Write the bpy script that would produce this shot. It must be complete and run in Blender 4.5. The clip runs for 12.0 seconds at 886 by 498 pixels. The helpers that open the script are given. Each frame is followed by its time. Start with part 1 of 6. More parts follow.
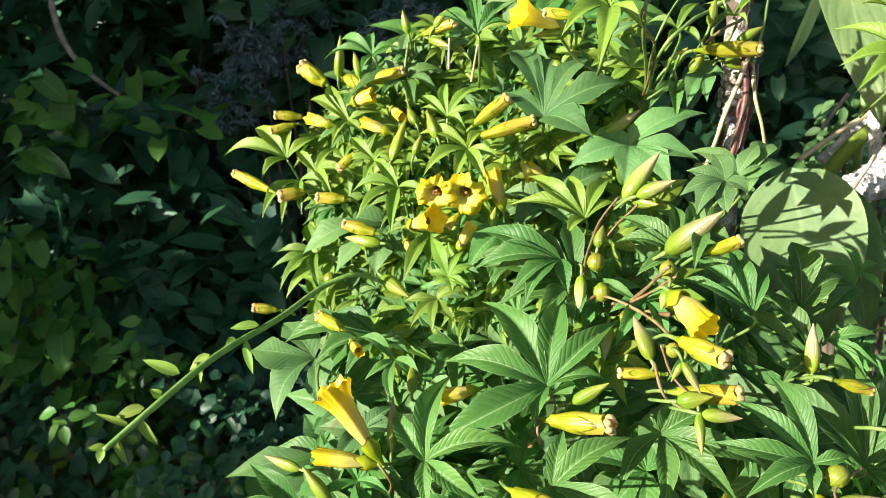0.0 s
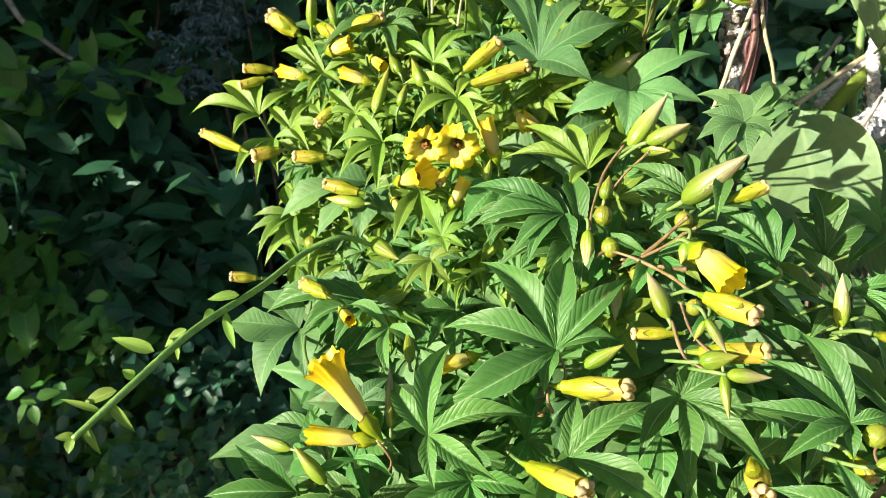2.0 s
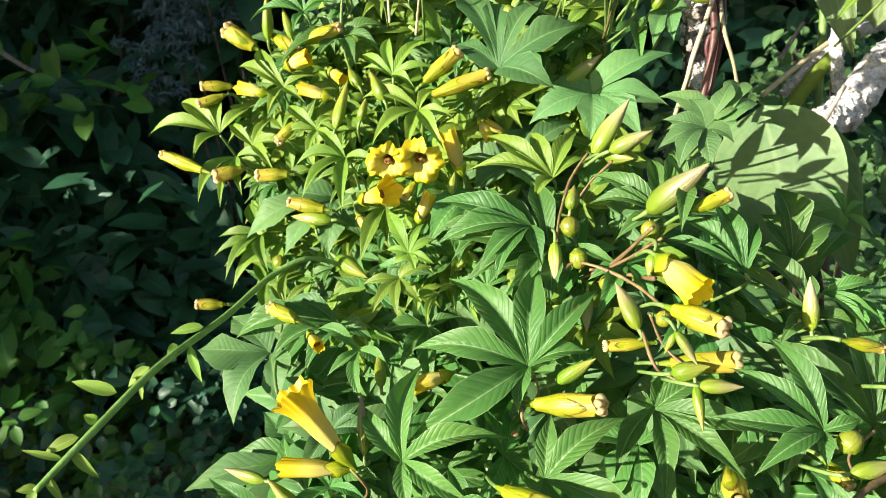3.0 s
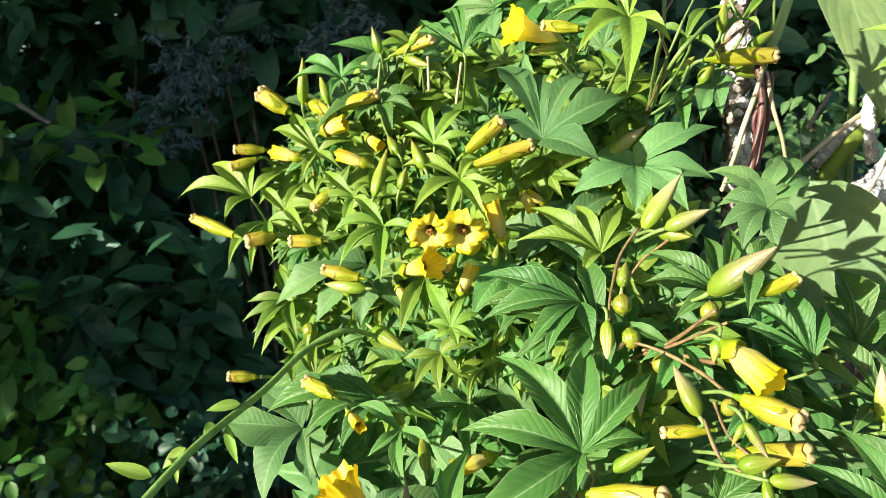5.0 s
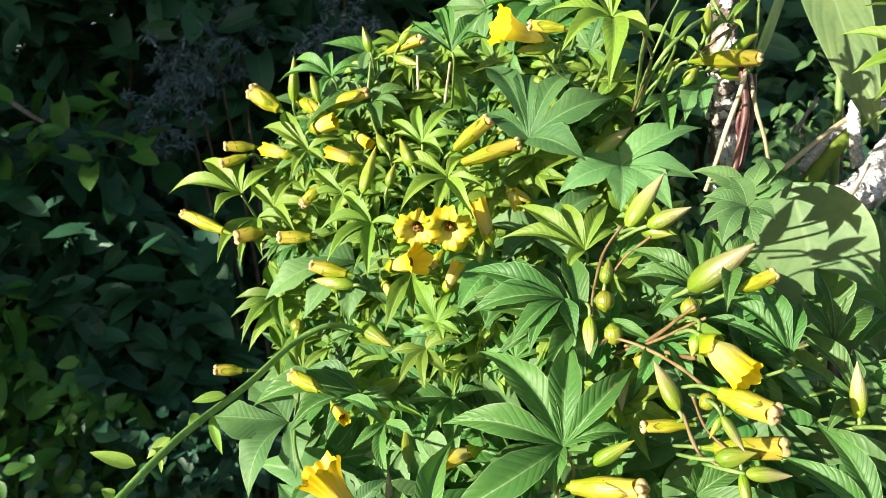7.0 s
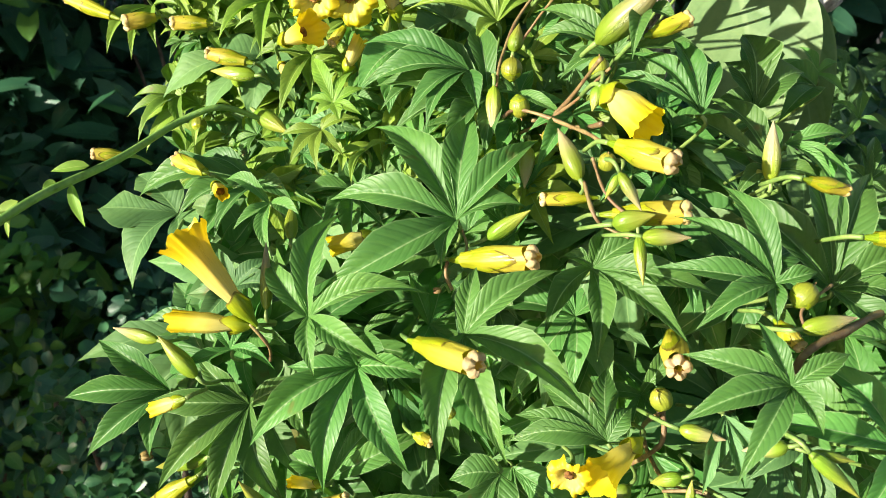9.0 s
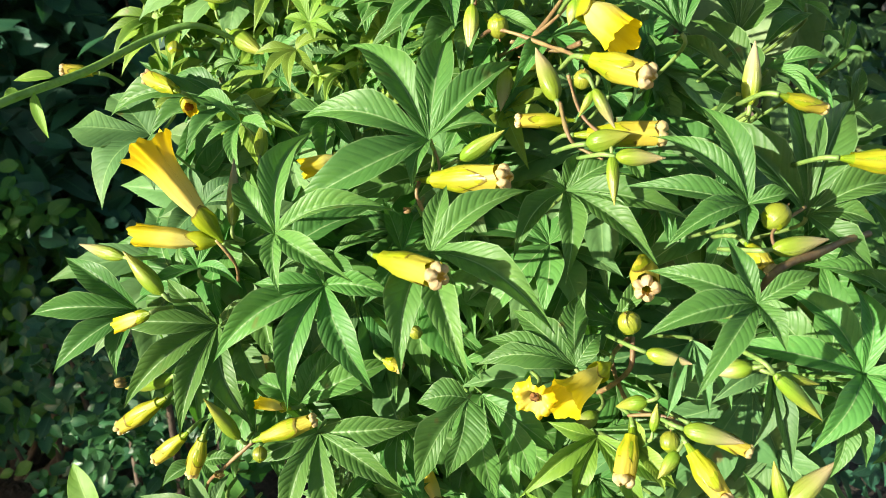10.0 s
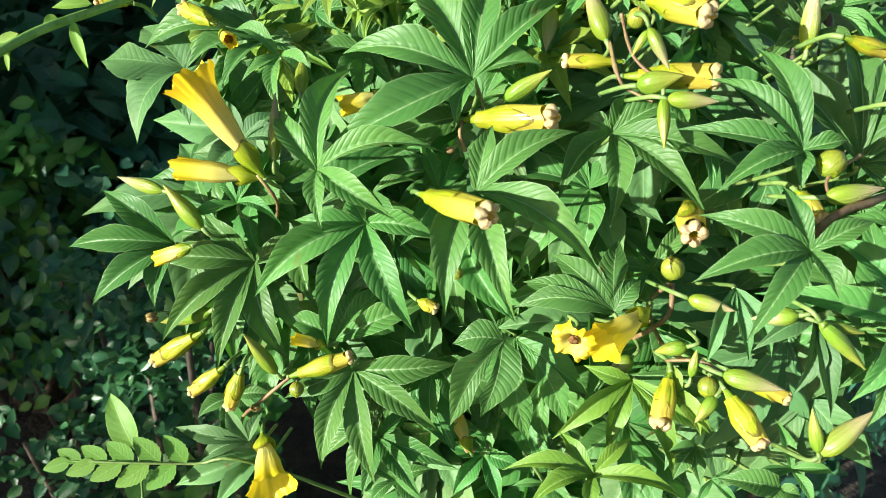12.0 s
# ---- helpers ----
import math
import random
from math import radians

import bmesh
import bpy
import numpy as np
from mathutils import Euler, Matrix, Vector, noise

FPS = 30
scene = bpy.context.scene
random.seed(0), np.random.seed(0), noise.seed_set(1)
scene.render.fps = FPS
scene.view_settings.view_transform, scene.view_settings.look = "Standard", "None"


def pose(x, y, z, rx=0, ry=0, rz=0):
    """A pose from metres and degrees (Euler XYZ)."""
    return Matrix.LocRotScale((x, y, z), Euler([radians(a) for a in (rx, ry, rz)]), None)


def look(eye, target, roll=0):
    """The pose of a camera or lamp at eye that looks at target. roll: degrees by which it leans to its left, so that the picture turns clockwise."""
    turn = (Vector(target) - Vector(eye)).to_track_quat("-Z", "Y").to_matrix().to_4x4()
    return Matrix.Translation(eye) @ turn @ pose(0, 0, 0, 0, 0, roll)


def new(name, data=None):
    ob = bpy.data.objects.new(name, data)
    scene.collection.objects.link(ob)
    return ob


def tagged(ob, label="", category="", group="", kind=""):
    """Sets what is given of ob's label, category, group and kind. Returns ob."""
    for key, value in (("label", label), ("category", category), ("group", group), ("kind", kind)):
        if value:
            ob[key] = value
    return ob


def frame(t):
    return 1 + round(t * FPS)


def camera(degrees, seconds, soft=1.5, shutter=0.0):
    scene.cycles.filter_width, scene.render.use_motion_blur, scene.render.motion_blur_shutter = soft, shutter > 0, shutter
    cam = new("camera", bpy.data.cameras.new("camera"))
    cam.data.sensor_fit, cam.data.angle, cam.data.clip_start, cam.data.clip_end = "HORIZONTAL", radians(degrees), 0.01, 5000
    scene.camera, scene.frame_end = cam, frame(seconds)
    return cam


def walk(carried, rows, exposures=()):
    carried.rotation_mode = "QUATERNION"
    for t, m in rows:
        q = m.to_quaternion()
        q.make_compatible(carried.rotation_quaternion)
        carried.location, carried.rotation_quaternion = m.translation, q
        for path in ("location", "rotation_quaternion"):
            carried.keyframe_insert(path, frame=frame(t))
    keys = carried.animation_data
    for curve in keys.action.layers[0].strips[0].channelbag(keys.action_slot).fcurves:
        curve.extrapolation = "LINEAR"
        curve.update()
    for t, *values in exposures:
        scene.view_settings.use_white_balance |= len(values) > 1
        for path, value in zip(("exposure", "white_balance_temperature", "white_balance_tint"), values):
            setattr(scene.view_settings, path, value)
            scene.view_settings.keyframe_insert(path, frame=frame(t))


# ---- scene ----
cam = camera(61.7, 12.0, 0.5)
cam.data.dof.use_dof, cam.data.dof.focus_distance, cam.data.dof.aperture_fstop = True, 0.34, 26.0
PATH = [
    (0, (0.016, 0.01, 1.306), (-0.05, 1.986, 1.009), -0.3),
    (0.5, (-0.007, 0.024, 1.315), (-0.078, 2.003, 1.032), -0.5),
    (1, (-0.024, 0.032, 1.311), (-0.079, 2.008, 1.002), -1.1),
    (1.5, (-0.021, 0.034, 1.3), (-0.046, 2.001, 0.94), -1.2),
    (2, (0.002, 0.041, 1.298), (0.016, 2.001, 0.904), -1.6),
    (2.5, (0.012, 0.047, 1.306), (0.063, 2.001, 0.884), -3.6),
    (2.7, (0.013, 0.048, 1.308), (0.068, 2.002, 0.884), -4.2),
    (4.5, (-0.011, 0.062, 1.32), (0.064, 2.031, 0.976), -4.2),
    (5, (-0.011, 0.064, 1.321), (0.059, 2.042, 1.035), -3.3),
    (5.5, (-0.008, 0.058, 1.317), (0.061, 2.038, 1.044), -3.0),
    (6, (-0.009, 0.059, 1.316), (0.06, 2.039, 1.043), -2.8),
    (6.5, (-0.007, 0.06, 1.315), (0.061, 2.04, 1.042), -2.9),
    (6.7, (-0.007, 0.059, 1.317), (0.065, 2.039, 1.044), -2.8),
    (8.3, (0.007, 0.064, 1.298), (0.147, 2.013, 0.871), -2.9),
    (8.5, (0.027, 0.076, 1.286), (0.137, 1.999, 0.748), -3.3),
    (9, (0.031, 0.077, 1.258), (0.158, 1.988, 0.682), -1.7),
    (9.5, (0.043, 0.073, 1.247), (0.179, 1.972, 0.635), -0.2),
    (10, (0.041, 0.076, 1.24), (0.174, 1.955, 0.569), -0.3),
    (10.5, (0.043, 0.063, 1.237), (0.167, 1.936, 0.548), -0.0),
    (11, (0.039, 0.068, 1.234), (0.158, 1.931, 0.516), 0.7),
    (11.5, (0.033, 0.075, 1.232), (0.152, 1.92, 0.469), 1.0),
    (12, (0.028, 0.077, 1.236), (0.136, 1.908, 0.439), 0.9),
]
# the film's own exposure and white balance: seconds, stops, kelvin, tint
EXPOSURES = [(0, 1.48, 6600, 16), (6.7, 1.44, 6600, 16), (8.3, 1.46, 6650, 15), (9.5, 1.52, 6800, 13), (11, 1.52, 6350, 12), (12, 1.52, 6100, 12)]
walk(cam, [(t, look(eye, target, roll)) for t, eye, target, roll in PATH], EXPOSURES)


# ---------------------------------------------------------------- light
world = bpy.data.worlds.new("world")
scene.world = world
world.use_nodes = True
SUN_DIR = Vector((-0.84, -0.475, 0.19)).normalized()      # towards the sun
sky = world.node_tree.nodes.new("ShaderNodeTexSky")
sky.sky_type, sky.sun_disc = "NISHITA", False
sky.sun_elevation = math.asin(SUN_DIR.z)
sky.sun_rotation = math.atan2(SUN_DIR.x, SUN_DIR.y)
world.node_tree.links.new(sky.outputs[0], world.node_tree.nodes["Background"].inputs[0])
world.node_tree.nodes["Background"].inputs[1].default_value = 0.077
sun = new("sun", bpy.data.lights.new("sun", "SUN"))
sun.data.energy, sun.data.angle, sun.data.color = 4.5, radians(0.55), (1.0, 0.95, 0.83)
sun.matrix_world = look(SUN_DIR * 20, (0, 0, 0))


# ---------------------------------------------------------------- materials
def nodes_of(name):
    m = bpy.data.materials.new(name)
    m.use_nodes = True
    nt = m.node_tree
    return m, nt, nt.nodes["Principled BSDF"]


def math_node(nt, op, a, b=None, clamp=False):
    n = nt.nodes.new("ShaderNodeMath")
    n.operation, n.use_clamp = op, clamp
    for i, v in enumerate((a, b)):
        if v is None:
            continue
        if isinstance(v, (int, float)):
            n.inputs[i].default_value = v
        else:
            nt.links.new(v, n.inputs[i])
    return n.outputs[0]


def mix(nt, fac, a, b, blend="MIX"):
    n = nt.nodes.new("ShaderNodeMix")
    n.data_type, n.blend_type = "RGBA", blend
    for i, v in ((0, fac), (6, a), (7, b)):
        if isinstance(v, (int, float)):
            n.inputs[i].default_value = v
        elif isinstance(v, tuple):
            n.inputs[i].default_value = (*v, 1) if len(v) == 3 else v
        else:
            nt.links.new(v, n.inputs[i])
    return n.outputs[2]


def noise_tex(nt, scale, detail=3, coords=None):
    n = nt.nodes.new("ShaderNodeTexNoise")
    n.inputs["Scale"].default_value, n.inputs["Detail"].default_value = scale, detail
    if coords is not None:
        nt.links.new(coords, n.inputs["Vector"])
    return n.outputs["Fac"]


def ramp(nt, fac, low, high):
    n = nt.nodes.new("ShaderNodeMapRange")
    n.interpolation_type = "SMOOTHSTEP"
    n.inputs[1].default_value, n.inputs[2].default_value = low, high
    nt.links.new(fac, n.inputs[0])
    return n.outputs[0]


def vary(nt, colour, island=False, hue=0.03, value=0.45):
    """Shifts a colour from piece to piece."""
    if island:
        rnd = nt.nodes.new("ShaderNodeNewGeometry").outputs["Random Per Island"]
    else:
        rnd = nt.nodes.new("ShaderNodeObjectInfo").outputs["Random"]
    hsv = nt.nodes.new("ShaderNodeHueSaturation")
    nt.links.new(math_node(nt, "MULTIPLY_ADD", rnd, hue), hsv.inputs["Hue"])
    hsv.inputs["Hue"].links[0].from_node.inputs[2].default_value = 0.5 - hue / 2
    other = math_node(nt, "FRACT", math_node(nt, "MULTIPLY", rnd, 7.13))
    val = math_node(nt, "MULTIPLY_ADD", other, value)
    val.node.inputs[2].default_value = 1 - value / 2
    nt.links.new(val, hsv.inputs["Value"])
    nt.links.new(colour, hsv.inputs["Color"])
    return hsv.outputs[0]


def finish_thin(nt, bsdf, colour, through_light, tint):
    """A thin sheet: part of the light goes through it."""
    tr = nt.nodes.new("ShaderNodeBsdfTranslucent")
    nt.links.new(mix(nt, 1.0, colour, tint, "MULTIPLY"), tr.inputs[0])
    mx = nt.nodes.new("ShaderNodeMixShader")
    mx.inputs[0].default_value = through_light
    nt.links.new(bsdf.outputs[0], mx.inputs[1])
    nt.links.new(tr.outputs[0], mx.inputs[2])
    nt.links.new(mx.outputs[0], nt.nodes["Material Output"].inputs[0])


def leaf_material(name, base, vein, rough=0.42, veins=13.0, slant=2.0, thin=0.22, island=False, relief=0.25, hue=0.03, value=0.45):
    """Leaf blade: midrib, slanting side veins with puckered fields, mottling, painted edge light."""
    m, nt, b = nodes_of(name)
    uv = nt.nodes.new("ShaderNodeUVMap").outputs[0]
    sep = nt.nodes.new("ShaderNodeSeparateXYZ")
    nt.links.new(uv, sep.inputs[0])
    across = math_node(nt, "ABSOLUTE", math_node(nt, "MULTIPLY_ADD", sep.outputs[0], 2.0))
    across.node.inputs[0].links[0].from_node.inputs[2].default_value = -1.0
    along = sep.outputs[1]
    obj = nt.nodes.new("ShaderNodeTexCoord").outputs["Object"]
    drift = math_node(nt, "MULTIPLY", noise_tex(nt, 30, 2, obj), 0.9)
    s = math_node(nt, "SUBTRACT", math_node(nt, "MULTIPLY", along, veins), math_node(nt, "MULTIPLY", math_node(nt, "POWER", across, 1.25), slant))
    s = math_node(nt, "ADD", s, drift)
    fld = math_node(nt, "PINGPONG", s, 0.5)                 # 0 on a vein, 0.5 between two
    side = math_node(nt, "SUBTRACT", 1.0, ramp(nt, fld, 0.0, 0.11))
    mid = math_node(nt, "SUBTRACT", 1.0, ramp(nt, across, 0.015, 0.060))
    # pale margin line, painted in for sun caught on the blade's edge
    rim = math_node(nt, "MULTIPLY", ramp(nt, across, 0.92, 0.985), 0.0 if island else 0.65)
    lines = math_node(nt, "MAXIMUM", math_node(nt, "MULTIPLY", side, 0.055), mid, clamp=True)
    lines = math_node(nt, "MAXIMUM", lines, rim)
    big = noise_tex(nt, 22, 3, obj)
    fine = noise_tex(nt, 260, 3, obj)
    colour = mix(nt, ramp(nt, big, 0.3, 0.75), base, tuple(c * f for c, f in zip(base, (1.5, 1.25, 1.15))))
    colour = mix(nt, math_node(nt, "MULTIPLY", ramp(nt, fine, 0.45, 0.7), 0.25), colour, tuple(c * 0.65 for c in base))
    colour = vary(nt, colour, island, hue, value)
    colour = mix(nt, lines, colour, vein)
    spots = noise_tex(nt, 55, 2, obj)
    colour = mix(nt, math_node(nt, "MULTIPLY", ramp(nt, spots, 0.71, 0.76), 0.7), colour, (0.16, 0.12, 0.035))
    nt.links.new(colour, b.inputs["Base Color"])
    b.inputs["Roughness"].default_value = rough
    b.inputs["IOR"].default_value = 1.45
    rg = math_node(nt, "MULTIPLY_ADD", fine, 0.25)
    rg.node.inputs[2].default_value = rough - 0.06
    nt.links.new(rg, b.inputs["Roughness"])
    b.inputs["Specular IOR Level"].default_value = 0.4
    pucker = noise_tex(nt, 150, 2, obj)
    height = math_node(nt, "ADD", math_node(nt, "MULTIPLY", ramp(nt, fld, 0.0, 0.34), 0.85), math_node(nt, "MULTIPLY", fine, 0.16))
    height = math_node(nt, "ADD", height, math_node(nt, "MULTIPLY", pucker, 0.9))
    bump = nt.nodes.new("ShaderNodeBump")
    bump.inputs["Strength"].default_value, bump.inputs["Distance"].default_value = relief, 0.00042
    nt.links.new(height, bump.inputs["Height"])
    nt.links.new(bump.outputs[0], b.inputs["Normal"])
    finish_thin(nt, b, colour, thin, (0.8, 1.0, 0.35))
    return m


def petal_material(name, low, high, rough=0.5, thin=0.3, streak=(0.35, 0.22, 0.03), lined=0.5, edge=0.0):
    """Petal or sepal: colour runs from the base (low) to the tip (high), with lengthwise streaks."""
    m, nt, b = nodes_of(name)
    uv = nt.nodes.new("ShaderNodeUVMap").outputs[0]
    sep = nt.nodes.new("ShaderNodeSeparateXYZ")
    nt.links.new(uv, sep.inputs[0])
    obj = nt.nodes.new("ShaderNodeTexCoord").outputs["Object"]
    wob = noise_tex(nt, 120, 3, obj)
    pos = math_node(nt, "ADD", sep.outputs[1], math_node(nt, "MULTIPLY", math_node(nt, "SUBTRACT", wob, 0.5), 0.35))
    colour = mix(nt, ramp(nt, pos, 0.15, 0.95), low, high)
    comb = nt.nodes.new("ShaderNodeCombineXYZ")
    nt.links.new(math_node(nt, "MULTIPLY", sep.outputs[0], 15.0), comb.inputs[0])
    nt.links.new(math_node(nt, "MULTIPLY", sep.outputs[1], 1.6), comb.inputs[1])
    lines = noise_tex(nt, 1.0, 4, comb.outputs[0])
    colour = vary(nt, colour, False, 0.022, 0.3)
    colour = mix(nt, math_node(nt, "MULTIPLY", ramp(nt, lines, 0.52, 0.75), lined), colour, streak)
    if edge:
        colour = mix(nt, math_node(nt, "MULTIPLY", ramp(nt, sep.outputs[1], 0.93, 0.98), edge), colour, (0.12, 0.06, 0.02))
    nt.links.new(colour, b.inputs["Base Color"])
    b.inputs["Roughness"].default_value = rough
    bump = nt.nodes.new("ShaderNodeBump")
    bump.inputs["Strength"].default_value, bump.inputs["Distance"].default_value = 0.5, 0.0012
    nt.links.new(math_node(nt, "ADD", lines, math_node(nt, "MULTIPLY", wob, 0.6)), bump.inputs["Height"])
    nt.links.new(bump.outputs[0], b.inputs["Normal"])
    finish_thin(nt, b, colour, thin, (1.0, 0.95, 0.5))
    return m


def rough_material(name, a, c, scale=60, detail=5, rough=0.85, relief=0.6, depth=0.002, low=0.35, high=0.65, island=False):
    m, nt, b = nodes_of(name)
    obj = nt.nodes.new("ShaderNodeTexCoord").outputs["Object"]
    n1 = noise_tex(nt, scale, detail, obj)
    n2 = noise_tex(nt, scale * 6, 3, obj)
    colour = mix(nt, ramp(nt, n1, low, high), a, c)
    colour = mix(nt, math_node(nt, "MULTIPLY", ramp(nt, n2, 0.45, 0.75), 0.45), colour, tuple(0.5 * v for v in a))
    colour = vary(nt, colour, island, 0.02, 0.35)
    nt.links.new(colour, b.inputs["Base Color"])
    b.inputs["Roughness"].default_value = rough
    bump = nt.nodes.new("ShaderNodeBump")
    bump.inputs["Strength"].default_value, bump.inputs["Distance"].default_value = relief, depth
    nt.links.new(math_node(nt, "ADD", n1, math_node(nt, "MULTIPLY", n2, 0.5)), bump.inputs["Height"])
    nt.links.new(bump.outputs[0], b.inputs["Normal"])
    return m


LEAF = {
    "mature": leaf_material("mature_leaf", (0.075, 0.218, 0.048), (0.23, 0.38, 0.15), rough=0.40, thin=0.33, relief=0.42),
    "young": leaf_material("young_leaf", (0.148, 0.275, 0.034), (0.28, 0.43, 0.10), rough=0.42, thin=0.3),
    "pale": leaf_material("pale_leaf", (0.090, 0.210, 0.068), (0.18, 0.33, 0.12), rough=0.5, thin=0.25, relief=0.25),
    "bract": leaf_material("bract_leaf", (0.20, 0.36, 0.05), (0.34, 0.48, 0.13), rough=0.5, thin=0.35, relief=0.06, veins=6.0),
}
LEAF_INNER = {
    "mature": leaf_material("inner_mature_leaf", (0.075, 0.218, 0.048), (0.23, 0.38, 0.15), rough=0.40, thin=0.33, relief=0.42, island=True, value=0.25),
    "young": leaf_material("inner_young_leaf", (0.148, 0.275, 0.034), (0.28, 0.43, 0.10), rough=0.42, thin=0.3, island=True, value=0.25),
    "pale": leaf_material("inner_pale_leaf", (0.090, 0.210, 0.068), (0.18, 0.33, 0.12), rough=0.5, thin=0.25, island=True, value=0.25),
}
BROAD = leaf_material("broad_leaf", (0.125, 0.215, 0.080), (0.19, 0.29, 0.12), rough=0.45, veins=7.0, slant=2.6, relief=0.5, value=0.2)
FERN = leaf_material("fern_leaflet", (0.12, 0.27, 0.035), (0.20, 0.36, 0.07), rough=0.5, veins=7.0, relief=0.12, value=0.15)
# green lightened to stand in for sun on the sapling and the broad-leaved shrub
SAPLING = leaf_material("sapling_leaf", (0.065, 0.21, 0.035), (0.11, 0.27, 0.06), rough=0.4, veins=6.0, island=True, value=0.5)
SHRUB = leaf_material("shrub_leaf", (0.030, 0.115, 0.060), (0.06, 0.17, 0.085), rough=0.38, veins=6.0, island=True, value=0.7, hue=0.05)
SHRUB_BLUE = leaf_material("bluish_shrub_leaf", (0.09, 0.17, 0.19), (0.13, 0.22, 0.24), rough=0.6, veins=6.0, island=True, value=0.7)
SHRUB_GLOSSY = leaf_material("glossy_shrub_leaf", (0.034, 0.125, 0.045), (0.07, 0.18, 0.08), rough=0.26, veins=6.0, island=True, value=0.6)
CANOPY = leaf_material("tree_leaf", (0.045, 0.105, 0.03), (0.08, 0.15, 0.05), rough=0.5, veins=6.0, island=True, thin=0.1)
YELLOW = petal_material("yellow_petal", (0.64, 0.60, 0.18), (0.75, 0.595, 0.009), thin=0.28, streak=(0.70, 0.49, 0.006), lined=0.4)
YELLOW_SPENT = petal_material("spent_yellow_petal", (0.38, 0.41, 0.012), (0.58, 0.50, 0.06), streak=(0.36, 0.26, 0.02), lined=0.35)
CREAM = petal_material("wilted_petal", (0.60, 0.46, 0.17), (0.68, 0.55, 0.30), rough=0.6, streak=(0.38, 0.20, 0.07), lined=0.5)
SEPAL = petal_material("green_sepal", (0.21, 0.32, 0.012), (0.34, 0.40, 0.012), rough=0.36, thin=0.22, streak=(0.30, 0.31, 0.015), lined=0.10, edge=0.75)
BUD = petal_material("bud_sepal", (0.18, 0.31, 0.022), (0.33, 0.35, 0.055), rough=0.36, thin=0.2, streak=(0.32, 0.30, 0.05), lined=0.12)
BUD_PINK = petal_material("ripe_bud_sepal", (0.21, 0.32, 0.024), (0.44, 0.38, 0.20), rough=0.38, thin=0.18, streak=(0.36, 0.26, 0.08), lined=0.16)
CAPSULE = petal_material("fruit_skin", (0.17, 0.23, 0.02), (0.24, 0.25, 0.025), rough=0.38, thin=0.05, streak=(0.19, 0.19, 0.02), lined=0.08)
BROWN_CALYX = petal_material("dry_calyx", (0.26, 0.20, 0.05), (0.36, 0.22, 0.10), rough=0.6, thin=0.1, streak=(0.12, 0.06, 0.03))
STAMEN = rough_material("stamen", (0.16, 0.07, 0.015), (0.30, 0.15, 0.03), 300)
STEM_GREEN = rough_material("green_stem", (0.12, 0.22, 0.045), (0.19, 0.29, 0.075), 90, rough=0.5, relief=0.2)
STEM_RED = rough_material("reddish_stem", (0.17, 0.095, 0.045), (0.25, 0.19, 0.075), 90, rough=0.55, relief=0.3)
SHOOT = rough_material("shoot_skin", (0.15, 0.33, 0.06), (0.22, 0.42, 0.10), 90, rough=0.45, relief=0.2)
STEM_DRY = rough_material("dry_stem", (0.40, 0.34, 0.19), (0.52, 0.45, 0.27), 70, rough=0.7, relief=0.4)
STEM_DARK = rough_material("dark_red_stem", (0.085, 0.03, 0.03), (0.16, 0.07, 0.05), 80, rough=0.5, relief=0.3)
BARK = rough_material("lichen_bark", (0.11, 0.085, 0.06), (0.50, 0.47, 0.40), 75, 6, relief=1.0, depth=0.006, low=0.45, high=0.62)
LICHEN = rough_material("white_lichen", (0.60, 0.59, 0.54), (0.84, 0.83, 0.79), 120, 6, relief=1.0, depth=0.004)
TWIG = rough_material("grey_twig", (0.26, 0.23, 0.18), (0.42, 0.38, 0.31), 60, relief=0.6)
WOOD_DARK = rough_material("dark_bark", (0.06, 0.045, 0.03), (0.12, 0.09, 0.06), 30, relief=0.8, depth=0.004)
SOIL = rough_material("leaf_litter", (0.025, 0.020, 0.014), (0.055, 0.042, 0.028), 14, 8, relief=1.0, depth=0.02)


# ---------------------------------------------------------------- mesh helpers
def mesh_from(name, verts, faces, uvs=None, smooth=True):
    me = bpy.data.meshes.new(name)
    me.from_pydata(verts, [], faces)
    if uvs is not None:
        layer = me.uv_layers.new(name="UVMap")
        idx = np.empty(len(me.loops), dtype=np.int32)
        me.loops.foreach_get("vertex_index", idx)
        layer.data.foreach_set("uv", np.asarray(uvs, dtype=np.float32)[idx].ravel())
    me.polygons.foreach_set("use_smooth", [smooth] * len(me.polygons))
    return me


def part(name, me, material, parent, label="", m=None):
    """Links a mesh as one object under a thing or a part."""
    if not me.materials:
        me.materials.append(material)
    ob = new(name, me)
    ob.parent = parent
    if m is not None:
        ob.matrix_basis = m
    return tagged(ob, label)


def thing(name, label, category, at=(0, 0, 0), group="", kind=""):
    ob = new(name)
    ob.location = at
    ob.empty_display_size = 0.05
    return tagged(ob, label, category, group, kind)


def grid_faces(rows, cols, start=0, closed=False):
    out = []
    for i in range(rows - 1):
        for j in range(cols - (0 if closed else 1)):
            a, b = start + i * cols + j, start + i * cols + (j + 1) % cols
            out.append((a, b, b + cols, a + cols))
    return out


def smoothstep(x):
    x = min(max(x, 0.0), 1.0)
    return x * x * (3 - 2 * x)


def axis_pose(base, tip, spin=0.0):
    """A frame at base whose z axis runs to tip."""
    d = Vector(tip) - Vector(base)
    return Matrix.Translation(base) @ d.to_track_quat("Z", "Y").to_matrix().to_4x4() @ Matrix.Rotation(spin, 4, "Z")


